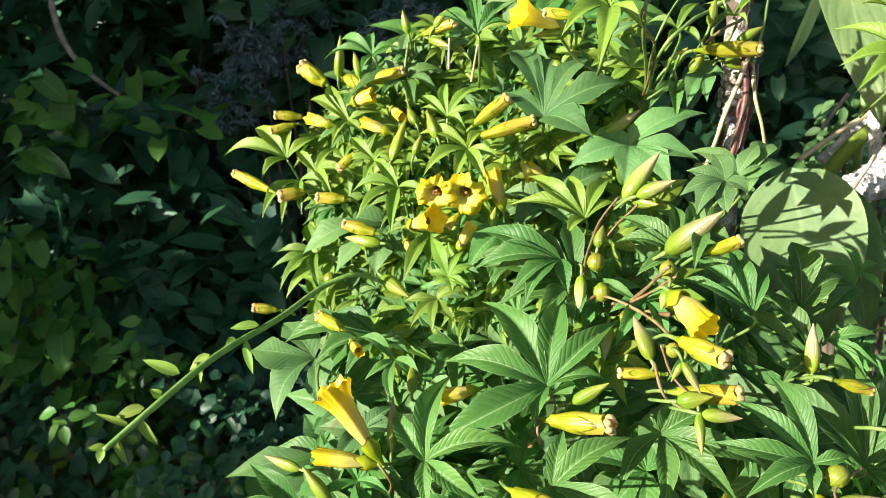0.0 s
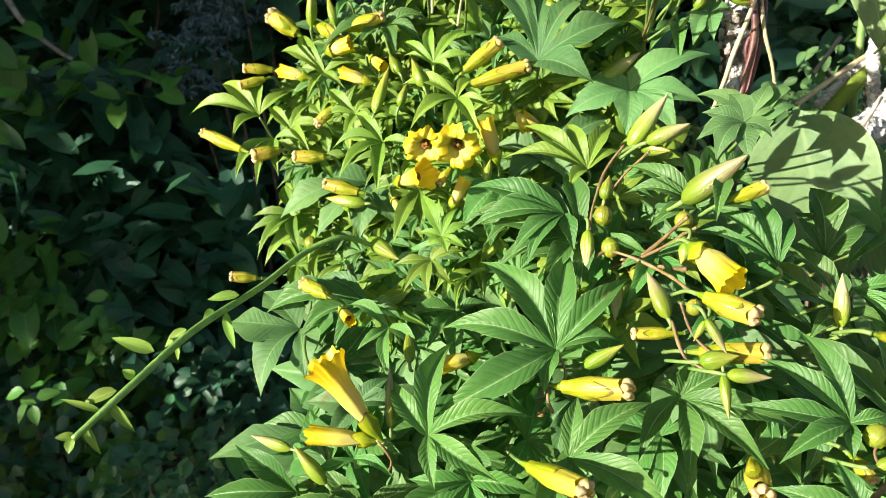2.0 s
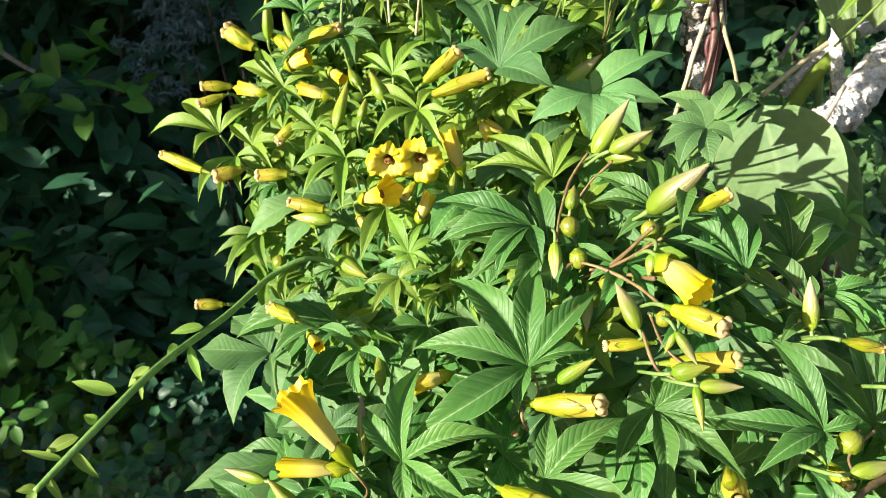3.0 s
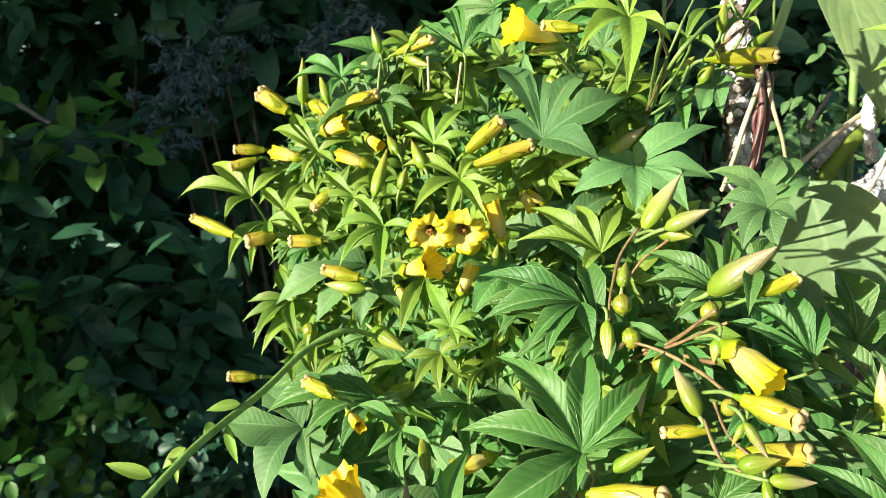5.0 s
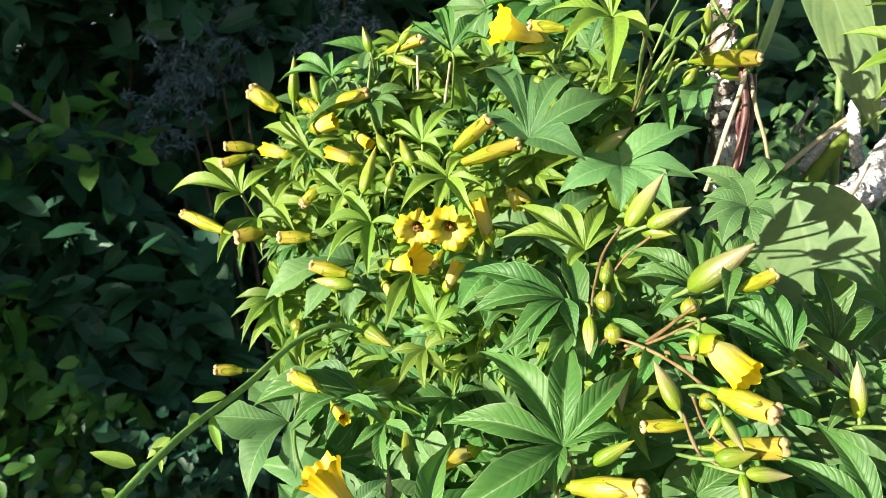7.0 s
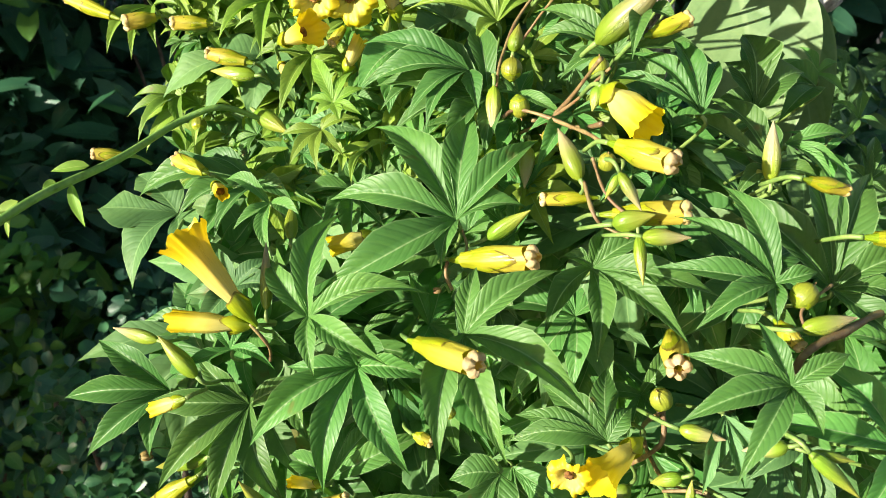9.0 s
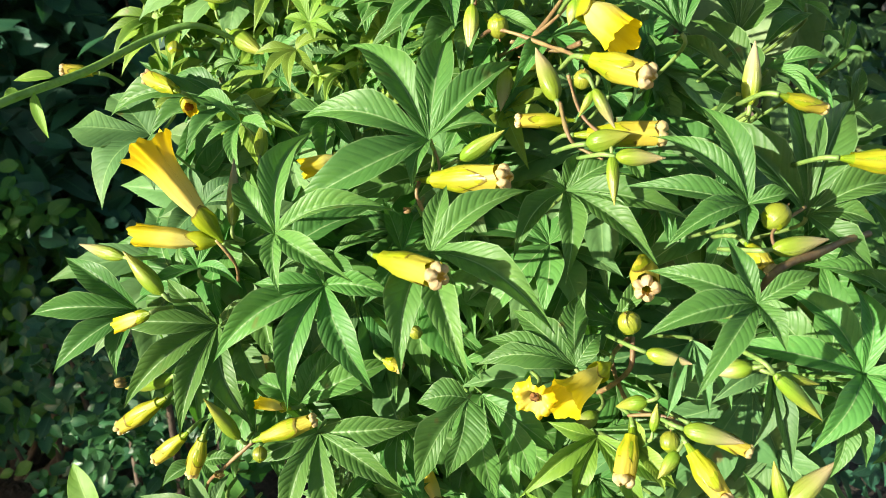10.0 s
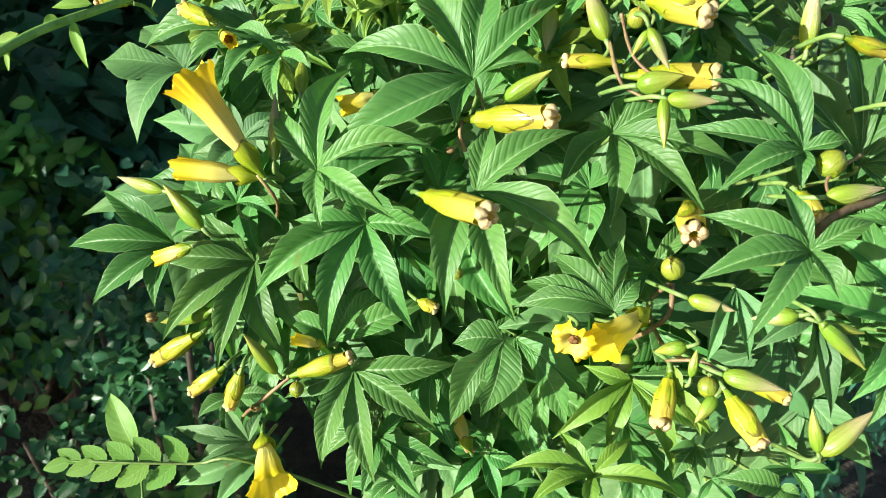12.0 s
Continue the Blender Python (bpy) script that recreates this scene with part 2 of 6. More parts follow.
def tube_mesh(name, points, radii, sides=7, samples=6):
    """A tapered tube along a smooth curve through a few points."""
    pts = [Vector(p) for p in points]
    if isinstance(radii, (int, float)):
        radii = [radii] * len(pts)
    path, rad = [], []
    for i in range(len(pts) - 1):
        p0, p1, p2, p3 = pts[max(i - 1, 0)], pts[i], pts[i + 1], pts[min(i + 2, len(pts) - 1)]
        for k in range(samples + (1 if i == len(pts) - 2 else 0)):
            t = k / samples
            path.append(0.5 * ((2 * p1) + (p2 - p0) * t + (2 * p0 - 5 * p1 + 4 * p2 - p3) * t ** 2 + (3 * p1 - p0 - 3 * p2 + p3) * t ** 3))
            rad.append(radii[i] * (1 - t) + radii[i + 1] * t)
    verts, uvs = [], []
    side = Vector((0.31, 0.2, 0.93))
    for i, p in enumerate(path):
        d = (path[min(i + 1, len(path) - 1)] - path[max(i - 1, 0)]).normalized()
        side = (side - d * side.dot(d)).normalized()
        up = d.cross(side)
        for j in range(sides):
            a = 2 * math.pi * j / sides
            verts.append(p + (side * math.cos(a) + up * math.sin(a)) * rad[i])
            uvs.append((j / sides, i / (len(path) - 1)))
    faces = grid_faces(len(path), sides, 0, True)
    faces.append(tuple(range(sides - 1, -1, -1)))
    faces.append(tuple(range(len(verts) - sides, len(verts))))
    return mesh_from(name, verts, faces, uvs)


# ---------------------------------------------------------------- leaves
def lobe_width(u, base=0.32):
    """Half-width of a lance-shaped lobe, 1 at its widest."""
    rise = base + (1 - base) * smoothstep(u / 0.52)
    fall = (1 - u ** 2.3) ** 1.35 if u < 1 else 0.0
    return rise * fall / 0.74


def palm_mesh(name, lobes, width=0.128, fold=1.05, arch=0.24, seed=1, rows=15, down=None):
    """A palmate blade: lobes (angle from the middle one in degrees, length, rise of the tip) from the hub, joined round it; they sag along down."""
    rng = random.Random(seed)
    verts, faces, uvs = [], [], []
    longest = max(l[1] for l in lobes)
    for i, (angle, length, rise) in enumerate(lobes):
        a = radians(angle)
        half = width * (0.55 * length + 0.45 * longest) * rng.uniform(0.9, 1.1)
        left = radians(angle - lobes[i - 1][0]) / 2 if i else radians(70)
        right = radians(lobes[i + 1][0] - angle) / 2 if i < len(lobes) - 1 else radians(70)
        bend = rng.uniform(-0.07, 0.07) * length
        sag = Vector()
        if down is not None:
            along = Vector((math.sin(a), math.cos(a), 0))
            sag = -(down - along * down.dot(along)) * length * rng.uniform(-0.01, 0.06)
        twist = rng.uniform(-0.5, 0.5)
        ph1, ph2 = rng.uniform(0, 6.28), rng.uniform(0, 6.28)
        f = fold * rng.uniform(0.7, 1.2)
        cols = 9
        start = len(verts)
        for r in range(rows):
            u = r / (rows - 1)
            cx = bend * math.sin(math.pi * u)
            w = half * lobe_width(u, 0.32 if width < 0.18 else 0.62)
            for c in range(cols):
                v = -1 + 2 * c / (cols - 1)
                gap = left if v < 0 else right
                lim = 0.0006 + u * length * math.tan(min(gap, radians(70)))
                hw = min(w, lim) * (1 + 0.035 * math.sin(u * 34 + ph1 + (2 if v < 0 else 0)) * (0.3 + u))
                x, y = cx + v * hw, u * length * (1 - 0.04 * abs(rise) / length)
                z = rise * u ** 1.7 + arch * length * 4 * u * (1 - u) * 0.5
                z += f * hw * (1.20 * abs(v) - 0.36 * v * v) + 0.05 * half * math.sin(u * 13 + ph2 + 2.5 * v) * abs(v)
                z += twist * v * hw * u + i * 0.00015
                bow = 4 * u * (1 - u)
                verts.append((x * math.cos(a) + y * math.sin(a) + sag.x * bow, -x * math.sin(a) + y * math.cos(a) + sag.y * bow, z + sag.z * bow))
                uvs.append((v * 0.5 + 0.5, u * (length / longest) ** 0.5))
        faces += grid_faces(rows, cols, start)
    return mesh_from(name, verts, faces, uvs)


def plain_leaf_mesh(name, length, width, fold=0.3, droop=0.15, rows=9, cols=5, heart=0.0, seed=1, wave=0.04):
    """An undivided blade along +y; heart > 0 draws the base back past the stalk."""
    rng = random.Random(seed)
    ph = rng.uniform(0, 6.28)
    verts, uvs = [], []
    for r in range(rows):
        u = r / (rows - 1)
        w = width * 0.5 * (math.sin(math.pi * min(1.0, u ** 0.72)) ** 0.8 if u < 1 else 0)
        if heart:
            w = width * 0.5 * (1 - (2 * u ** 0.95 - 0.72) ** 2 / 1.75) ** 0.6 * (1 - u ** 7) if u < 1 else 0
        for c in range(cols):
            v = -1 + 2 * c / (cols - 1)
            y = length * u - heart * length * abs(v) ** 1.5 * (1 - u) ** 2
            x = v * w
            z = -droop * length * u * u + fold * w * abs(v) ** 1.3 + wave * width * math.sin(u * 9 + ph + v * 2) * abs(v)
            verts.append((x, y, z))
            uvs.append((v * 0.5 + 0.5, u))
    return mesh_from(name, verts, grid_faces(rows, cols), uvs)


# ---------------------------------------------------------------- flowers
def lathe(name, profile, sides=20, wobble=None, seed=0):
    """Turned shape round z from (height, radius); wobble(angle, u) scales the radius and shifts the height."""
    verts, uvs = [], []
    n = len(profile)
    for i, (z, r) in enumerate(profile):
        u = i / (n - 1)
        for j in range(sides):
            a = 2 * math.pi * j / sides
            k, dz = wobble(a, u) if wobble else (1, 0)
            verts.append((r * k * math.cos(a), r * k * math.sin(a), z + dz))
            uvs.append((j / sides, u))
    return mesh_from(name, verts, grid_faces(n, sides, 0, True), uvs)


def crumple_mesh(name, radius, seed):
    """The shrivelled rim of a spent flower: a scrunched rosette with deep folds."""
    rng = random.Random(seed)
    p0, p1, p2 = (rng.uniform(0, 6.28) for _ in range(3))
    folds = rng.choice((5, 6))
    prof = []
    n = 13
    for i in range(n):
        u = i / (n - 1)
        th = math.pi * (0.12 + 0.80 * u)
        prof.append((radius * (0.32 - 0.62 * math.cos(th)) * 0.8, max(0.0002, radius * math.sin(th) ** 0.7)))

    def wob(a, u):
        ridge = abs(math.sin(folds / 2 * a + p0 + 0.5 * math.sin(a + p1)))
        k = 0.70 + 0.34 * ridge ** 0.7 + 0.10 * noise.noise((2 * math.cos(a), 2 * math.sin(a), 4 * u + seed))
        return k, radius * (u * 0.30 * (ridge - 0.5) + 0.16 * u * noise.noise((3 * math.cos(a), 3 * math.sin(a), 3 * u + seed)) - 0.35 * max(0, u - 0.75))
    return lathe(name, prof, 48, wob)


def lump_mesh(name, radius, seed):
    """A small warty patch."""
    verts, uvs = [], []
    rows, cols = 9, 14
    for i in range(rows):
        th = math.pi * i / (rows - 1)
        for j in range(cols):
            ph = 2 * math.pi * j / cols
            d = Vector((math.sin(th) * math.cos(ph), math.sin(th) * math.sin(ph), math.cos(th)))
            d *= radius * (1 + 0.55 * noise.noise(d * 2.6 + Vector((seed, 0, 0))) + 0.3 * noise.noise(d * 6 + Vector((0, seed, 0))))
            verts.append(d)
            uvs.append((j / cols, i / rows))
    return mesh_from(name, verts, grid_faces(rows, cols, 0, True), uvs)


def sepals_mesh(name, length, radius, seed, point=0.25, base=0.25):
    rng = random.Random(seed)
    p0, p1 = rng.uniform(0, 6.28), rng.uniform(0, 6.28)
    prof = [(0, radius * base * 0.7), (length * 0.06, radius * base)]
    for i in range(1, 9):
        u = i / 8
        prof.append((length * (0.06 + 0.94 * u), radius * (base + (1 - base) * math.sin(min(1, u * 1.15) * math.pi / 2) ** 1.5) * (1.03 - 0.05 * u)))

    def wob(a, u):
        crease = 1 - 0.07 * abs(math.sin(1.5 * a + p0)) ** 6
        return crease, point * length * (u ** 4) * (0.6 * math.sin(2 * a + p1) + 0.4 * math.sin(3 * a + p0))
    return lathe(name, prof, 22, wob)


def add_stamens(flower, m, length, spread, seed, radius=0.0006):
    """Five thin filaments with thick anthers."""
    rng = random.Random(seed)
    me = tube_mesh("stamen", [(0.2 * spread, 0, 0), (0.5 * spread, 0, length * 0.6), (spread, 0, length)], [radius, radius, radius * 2.2], 5, 3)
    for k in range(5):
        turn = Matrix.Rotation(2 * math.pi * k / 5 + rng.uniform(-0.3, 0.3), 4, "Z") @ Matrix.Diagonal((1, 1, rng.uniform(0.85, 1.1), 1))
        part("stamen", me, STAMEN, flower, "", m @ turn)


SERIAL = [0]
OUTER = []          # where the outer leaves and flowers are


def next_seed():
    SERIAL[0] += 1
    return SERIAL[0]


def pedicel(parent, base, tip, length=0.021, radius=0.0009, material=None):
    """The stalk that carries on behind a flower's base into the plant."""
    OUTER.extend([Vector(base).lerp(Vector(tip), k) for k in (0.0, 0.35, 0.7, 1.0)])
    d = (Vector(base) - Vector(tip)).normalized()
    b = Vector(base)
    p1 = b + d * length * 0.16 + Vector((0, length * 0.22, -length * 0.06))
    p2 = b + d * length * 0.20 + Vector((0, length * 0.95, -length * 0.35))
    part("stalk", tube_mesh("stalk", [b, p1, p2], [radius * 1.25, radius, radius], 6, 4), material or STEM_GREEN, parent)


def spent_flower(plant, base, tip, radius, calyx=0.66, label="spent yellow flower with a shrivelled cream rim"):
    s = next_seed()
    rng = random.Random(s)
    L = (Vector(tip) - Vector(base)).length
    m = axis_pose(base, tip, rng.uniform(0, 6.28))
    slim = rng.choice((0.0, 0.06, 0.12, 0.25))
    f = new("spent_flower")
    f.parent = plant
    tagged(f, label)
    p0 = rng.uniform(0, 6.28)
    prof = [(L * 0.15, radius * 0.55)] + [(L * (0.15 + 0.76 * i / 10), radius * (0.55 + 0.42 * smoothstep(i / 5) - slim * smoothstep((i - 5) / 5))) for i in range(1, 11)]

    def wob(a, u):
        return 1 + 0.055 * math.cos(5 * a + p0 + 1.2 * u) + 0.03 * math.sin(9 * a + 5 * u), 0.03 * L * u ** 3 * math.sin(3 * a + p0)
    part("corolla", lathe("corolla", prof, 25, wob), YELLOW_SPENT, f, "", m)
    part("calyx", sepals_mesh("calyx", L * calyx, radius, s, 0.3), SEPAL, f, "yellow-green sepals", m)
    part("wilted_rim", crumple_mesh("wilted_rim", radius * (1.02 - slim), s), CREAM, f, "curled cream rim", m @ Matrix.Translation((0, 0, L * 0.92)))
    pedicel(f, base, tip)
    return f


def bud(plant, base, tip, radius, ripe=False, label="pointed yellow-green flower bud"):
    s = next_seed()
    rng = random.Random(s)
    L = (Vector(tip) - Vector(base)).length
    m = axis_pose(base, tip, rng.uniform(0, 6.28))
    p0 = rng.uniform(0, 6.28)
    n = 14
    prof = []
    for i in range(n):
        u = i / (n - 1)
        r = radius * (math.sin(math.pi * u ** 0.78) ** 0.85 * (1 - 0.35 * u) * 1.15 + 0.22 * (1 - u) ** 6 + 0.02)
        prof.append((L * u, max(r, 0.0002)))

    def wob(a, u):
        return 1 + 0.06 * math.cos(3 * a + 2.5 * u + p0) - 0.10 * max(0, math.cos(1.5 * a + 3.2 * u + p0)) ** 12, 0
    f = part("flower_bud", lathe("flower_bud", prof, 18, wob), BUD_PINK if ripe else BUD, plant, label, m)
    OUTER.extend([Vector(base), Vector(base).lerp(Vector(tip), 0.5), Vector(tip)])
    d = (Vector(base) - Vector(tip)).normalized()
    inv = m.inverted()
    b = Vector(base)
    pts = [inv @ b, inv @ (b + d * 0.005 + Vector((0, 0.002, 0))), inv @ (b + d * 0.008 + Vector((0, 0.022, -0.006)))]
    part("stalk", tube_mesh("stalk", pts, [min(radius * 0.28, 0.0014), 0.0009, 0.0009], 6, 4), STEM_GREEN, f)
    return f


def open_trumpet(plant, base, tip, radius, flare=2.2, label="fresh yellow trumpet flower with a flared rim"):
    s = next_seed()
    rng = random.Random(s)
    L = (Vector(tip) - Vector(base)).length
    m = axis_pose(base, tip, rng.uniform(0, 6.28))
    f = new("trumpet_flower")
    f.parent = plant
    tagged(f, label)
    prof = []
    n = 18
    for i in range(n):
        u = i / (n - 1)
        r = radius * (0.42 + 0.58 * smoothstep(u / 0.5) + (flare - 1) * (0.22 * max(0, (u - 0.35) / 0.65) + 0.78 * max(0, (u - 0.45) / 0.55) ** 2.6))
        prof.append((L * (0.12 + 0.88 * u), r))
    p0 = rng.uniform(0, 6.28)

    def wob(a, u):
        rim = max(0, (u - 0.55) / 0.45) ** 2
        pleat = 1 - 2 * abs(math.sin(2.5 * a + p0 / 2)) ** 1.4
        return (1 + 0.09 * rim * math.cos(5 * a + p0) + 0.05 * pleat * min(1, 2.5 * u) * (1 - 0.6 * rim) + 0.04 * rim * math.sin(13 * a + p0),
                L * rim * (0.022 * math.cos(5 * a + p0 + 0.8) + 0.03 * math.sin(2 * a + p0) + 0.012 * math.sin(11 * a) + 0.008 * math.sin(17 * a + p0) - 0.03))
    part("corolla", lathe("corolla", prof, 70, wob), YELLOW, f, "", m)
    part("calyx", sepals_mesh("calyx", L * 0.30, radius * 0.98, s, 0.35), SEPAL, f, "yellow-green sepals", m)
    add_stamens(f, m @ Matrix.Translation((0, 0, L * 0.40)), L * 0.32, radius * 0.3, s)
    pedicel(f, base, tip)
    return f


def blossom(plant, centre, facing, radius, depth=0.03, label="open yellow flower with a ruffled rim"):
    """A fully open flower seen into its throat."""
    s = next_seed()
    rng = random.Random(s)
    c, d = Vector(centre), Vector(facing).normalized()
    m = axis_pose(c - d * depth, c, rng.uniform(0, 6.28))
    f = new("open_flower")
    f.parent = plant
    tagged(f, label)
    prof = []
    n = 20
    for i in range(n):
        u = i / (n - 1)
        z = depth * (0.05 + 0.95 * math.sin(min(1, u * 1.25) * math.pi / 2)) - depth * 0.25 * max(0, (u - 0.75) / 0.25) ** 2
        r = radius * (0.16 + 0.16 * smoothstep(u / 0.4) + 0.68 * max(0, (u - 0.25) / 0.75) ** 1.3)
        prof.append((z, r))
    p0 = rng.uniform(0, 6.28)

    def wob(a, u):
        rim = max(0, (u - 0.4) / 0.6) ** 1.6
        crease = 1 - abs(math.sin(2.5 * a + p0 / 2)) ** 0.8
        return (1 + 0.07 * rim * math.cos(5 * a + p0) + 0.07 * rim * math.sin(8 * a + p0) + 0.04 * rim * math.sin(19 * a) - 0.10 * crease * min(1, 3 * u),
                radius * rim * (0.16 * math.cos(5 * a + p0 + 1) + 0.09 * math.sin(11 * a) + 0.06 * math.sin(17 * a + p0) + 0.10 * math.sin(3 * a + 2 * p0)))
    part("corolla", lathe("corolla", prof, 84, wob), YELLOW, f, "", m)
    part("calyx", sepals_mesh("calyx", depth * 0.5, radius * 0.36, s, 0.3), SEPAL, f, "", m @ Matrix.Translation((0, 0, -depth * 0.08)))
    add_stamens(f, m @ Matrix.Translation((0, 0, depth * 0.15)), depth * 0.6, radius * 0.12, s)
    pedicel(f, c - d * depth, c)
    return f


def capsule(plant, centre, radius, up=(0, 0, 1), dry=False, label="round green seed capsule"):
    s = next_seed()
    rng = random.Random(s)
    c, d = Vector(centre), Vector(up).normalized()
    OUTER.append(c)
    m = axis_pose(c - d * radius, c, rng.uniform(0, 6.28))
    n = 11
    prof = []
    for i in range(n):
        th = math.pi * i / (n - 1)
        prof.append((radius * (1 - 1.08 * math.cos(th)), max(radius * math.sin(th), 0.0003)))

    def wob(a, u):
        return 1 + 0.025 * math.cos(4 * a) * math.sin(math.pi * u), 0
    f = part("seed_capsule", lathe("seed_capsule", prof, 16, wob), BROWN_CALYX if dry else CAPSULE, plant, label, m)
    part("calyx", sepals_mesh("calyx", radius * 0.8, radius * 0.93, s, 0.5), BROWN_CALYX if dry else SEPAL, f, "", Matrix.Translation((0, 0, -radius * 0.16)))
    part("tip", lathe("tip", [(0, radius * 0.16), (radius * 0.2, radius * 0.07), (radius * 0.34, 0.0002)], 8), BROWN_CALYX, f, "", Matrix.Translation((0, 0, radius * 1.98)))
    return f


def dry_flower(plant, centre, radius, label="dried brown flower"):
    s = next_seed()
    m = Matrix.Translation(centre) @ pose(0, 0, 0, 70 + 13 * s % 60, 0, 40 * s) @ Matrix.Diagonal((0.8, 0.55, 1.25, 1))
    f = part("dried_flower", crumple_mesh("dried_flower", radius, s), BROWN_CALYX, plant, label, m)
    inv = m.to_3x3().inverted()
    part("stalk", tube_mesh("stalk", [(0, 0, 0), inv @ Vector((0.003, 0.010, -0.001)), inv @ Vector((0.006, 0.024, -0.010))], 0.0006, 5, 4), STEM_GREEN, f)
    return f


LEAF_LABEL = {"mature": "dark green palmate leaf with long pointed lobes", "young": "fresh yellow-green palmate leaf",
              "pale": "pale matt green palmate leaf", "bract": "small yellow-green leaf"}


def palm_leaf(plant, hub, turn, lobes, kind="mature", fold=1.0, arch=0.32, width=0.122, stalk=0.05):
    s = next_seed()
    m = pose(*hub, *turn)
    OUTER.extend([Vector(hub)] + [m @ Vector((k * l * math.sin(radians(a)), k * l * math.cos(radians(a)), k * r)) for a, l, r in lobes for k in (0.35, 0.7, 0.95)])
    if kind == "young" and width == 0.122:
        width = 0.112
    ob = part("leaf", palm_mesh("leaf", lobes, width, fold, arch, s, down=m.to_3x3().inverted() @ Vector((0, 0, -1))), LEAF[kind], plant, LEAF_LABEL[kind], m)
    if stalk:
        inv = m.to_3x3().inverted()
        drop = inv @ Vector((0, 0.9, -0.42))
        pts = [(0, 0, -0.0008), Vector((0, -0.002, -0.008)), Vector((0, -0.002, -0.010)) + drop * stalk]
        part("stalk", tube_mesh("stalk", pts, [0.0009, 0.0008, 0.0009], 6, 4), STEM_GREEN, ob)
    return ob


def stem(plant, points, radius, material=None, name="stem", label=""):
    me = tube_mesh(name, points, radius, 8, 9)
    for v in me.vertices:
        v.co += v.normal * radius * (0.35 * noise.noise(v.co * 220) + 0.5 * max(0, noise.noise(v.co * 60)))
        v.co += Vector((noise.noise(v.co * 45), 0, noise.noise(v.co * 45 + Vector((5, 0, 0))))) * radius * 0.9
    return part(name, me, material or STEM_RED, plant, label)


# ---------------------------------------------------------------- ground and distance
def ground():
    n = 60
    verts, uvs = [], []
    for i in range(n + 1):
        for j in range(n + 1):
            x, y = (j / n * 2 - 1), (i / n * 2 - 1)
            x, y = 60 * x * abs(x) ** 1.6, 60 * y * abs(y) ** 1.6
            near = math.exp(-(x * x + y * y) / 60)
            verts.append((x, y, 0.05 * near * noise.noise((x * 1.7, y * 1.7, 0)) - 0.02))
            uvs.append((x, y))
    me = mesh_from("ground", verts, grid_faces(n + 1, n + 1), uvs)
    ob = new("ground", me)
    me.materials.append(SOIL)
    return tagged(ob, "dark soil covered with leaf litter", "ground", kind="structure")


ground()


def leaf_cloud(name, rng, count, place, size, aspect=0.6, facing=(0, -0.5, 0.6), spread=0.8, fold=0.25, droop=0.2, heart=0.0):
    """Many small leaves in one mesh; place(rng) gives each one's point."""
    tmpl = plain_leaf_mesh("template", 1.0, aspect, fold, droop, 6, 5, heart, 3, 0.03)
    tv = np.array([v.co[:] for v in tmpl.vertices])
    tf = np.array([p.vertices[:] for p in tmpl.polygons])
    tu = np.zeros((len(tv), 2))
    for loop, uv in zip(tmpl.loops, tmpl.uv_layers[0].data):
        tu[loop.vertex_index] = uv.uv
    bpy.data.meshes.remove(tmpl)
    allv, allf, allu = [], [], []
    for k in range(count):
        p = Vector(place(rng))
        nrm = (Vector(facing).normalized() + spread * Vector((rng.gauss(0, 1), rng.gauss(0, 1), rng.gauss(0, 1))) * 0.6).normalized()
        way = Vector((rng.gauss(0, 1), rng.gauss(0, 0.6), rng.gauss(-0.6, 0.7)))
        way = (way - nrm * way.dot(nrm)).normalized()
        side = way.cross(nrm)
        s = rng.uniform(*size)
        m = np.array([side, way, nrm]) * s
        allf.append(tf + len(tv) * k)
        allv.append(tv @ m + np.array(p))
        allu.append(tu)
    return mesh_from(name, np.vstack(allv).tolist(), np.vstack(allf).tolist(), np.vstack(allu))


def shrub(at, size, count, leaf, material, label, seed, aspect=0.6, clumps=26, gap=0.16, facing=(0, -0.5, 0.6), heart=0.0, name="shrub", category="shrub"):
    """A bush: bent stems from the ground and leaves in uneven clumps round their ends."""
    rng = random.Random(seed)
    t = thing(name, label, category, at)
    w, d, h = size
    ends = [Vector((rng.uniform(-w, w), rng.uniform(-d, d), h * rng.uniform(0.05, 1.0) ** 0.8)) for _ in range(clumps)]
    for e in ends[::4]:
        foot = Vector((e.x * 0.25, e.y * 0.25, -0.02))
        midp = Vector((e.x * 0.7, e.y * 0.7, e.z * 0.55))
        part("branch", tube_mesh("branch", [foot, midp, e], [0.012, 0.008, 0.003], 6, 5), WOOD_DARK, t)

    def place(r):
        c = r.choice(ends)
        v = Vector((r.gauss(0, 1), r.gauss(0, 1), r.gauss(0, 1))).normalized() * gap * r.uniform(0.2, 1.0) ** 0.5
        p = c + Vector((v.x * 1.2, v.y, v.z))
        p.z = max(p.z, 0.02)
        return p
    ob = part("foliage", leaf_cloud("foliage", rng, count, place, leaf, aspect, facing, heart=heart), material, t)
    tagged(ob, kind="stuff")
    return t


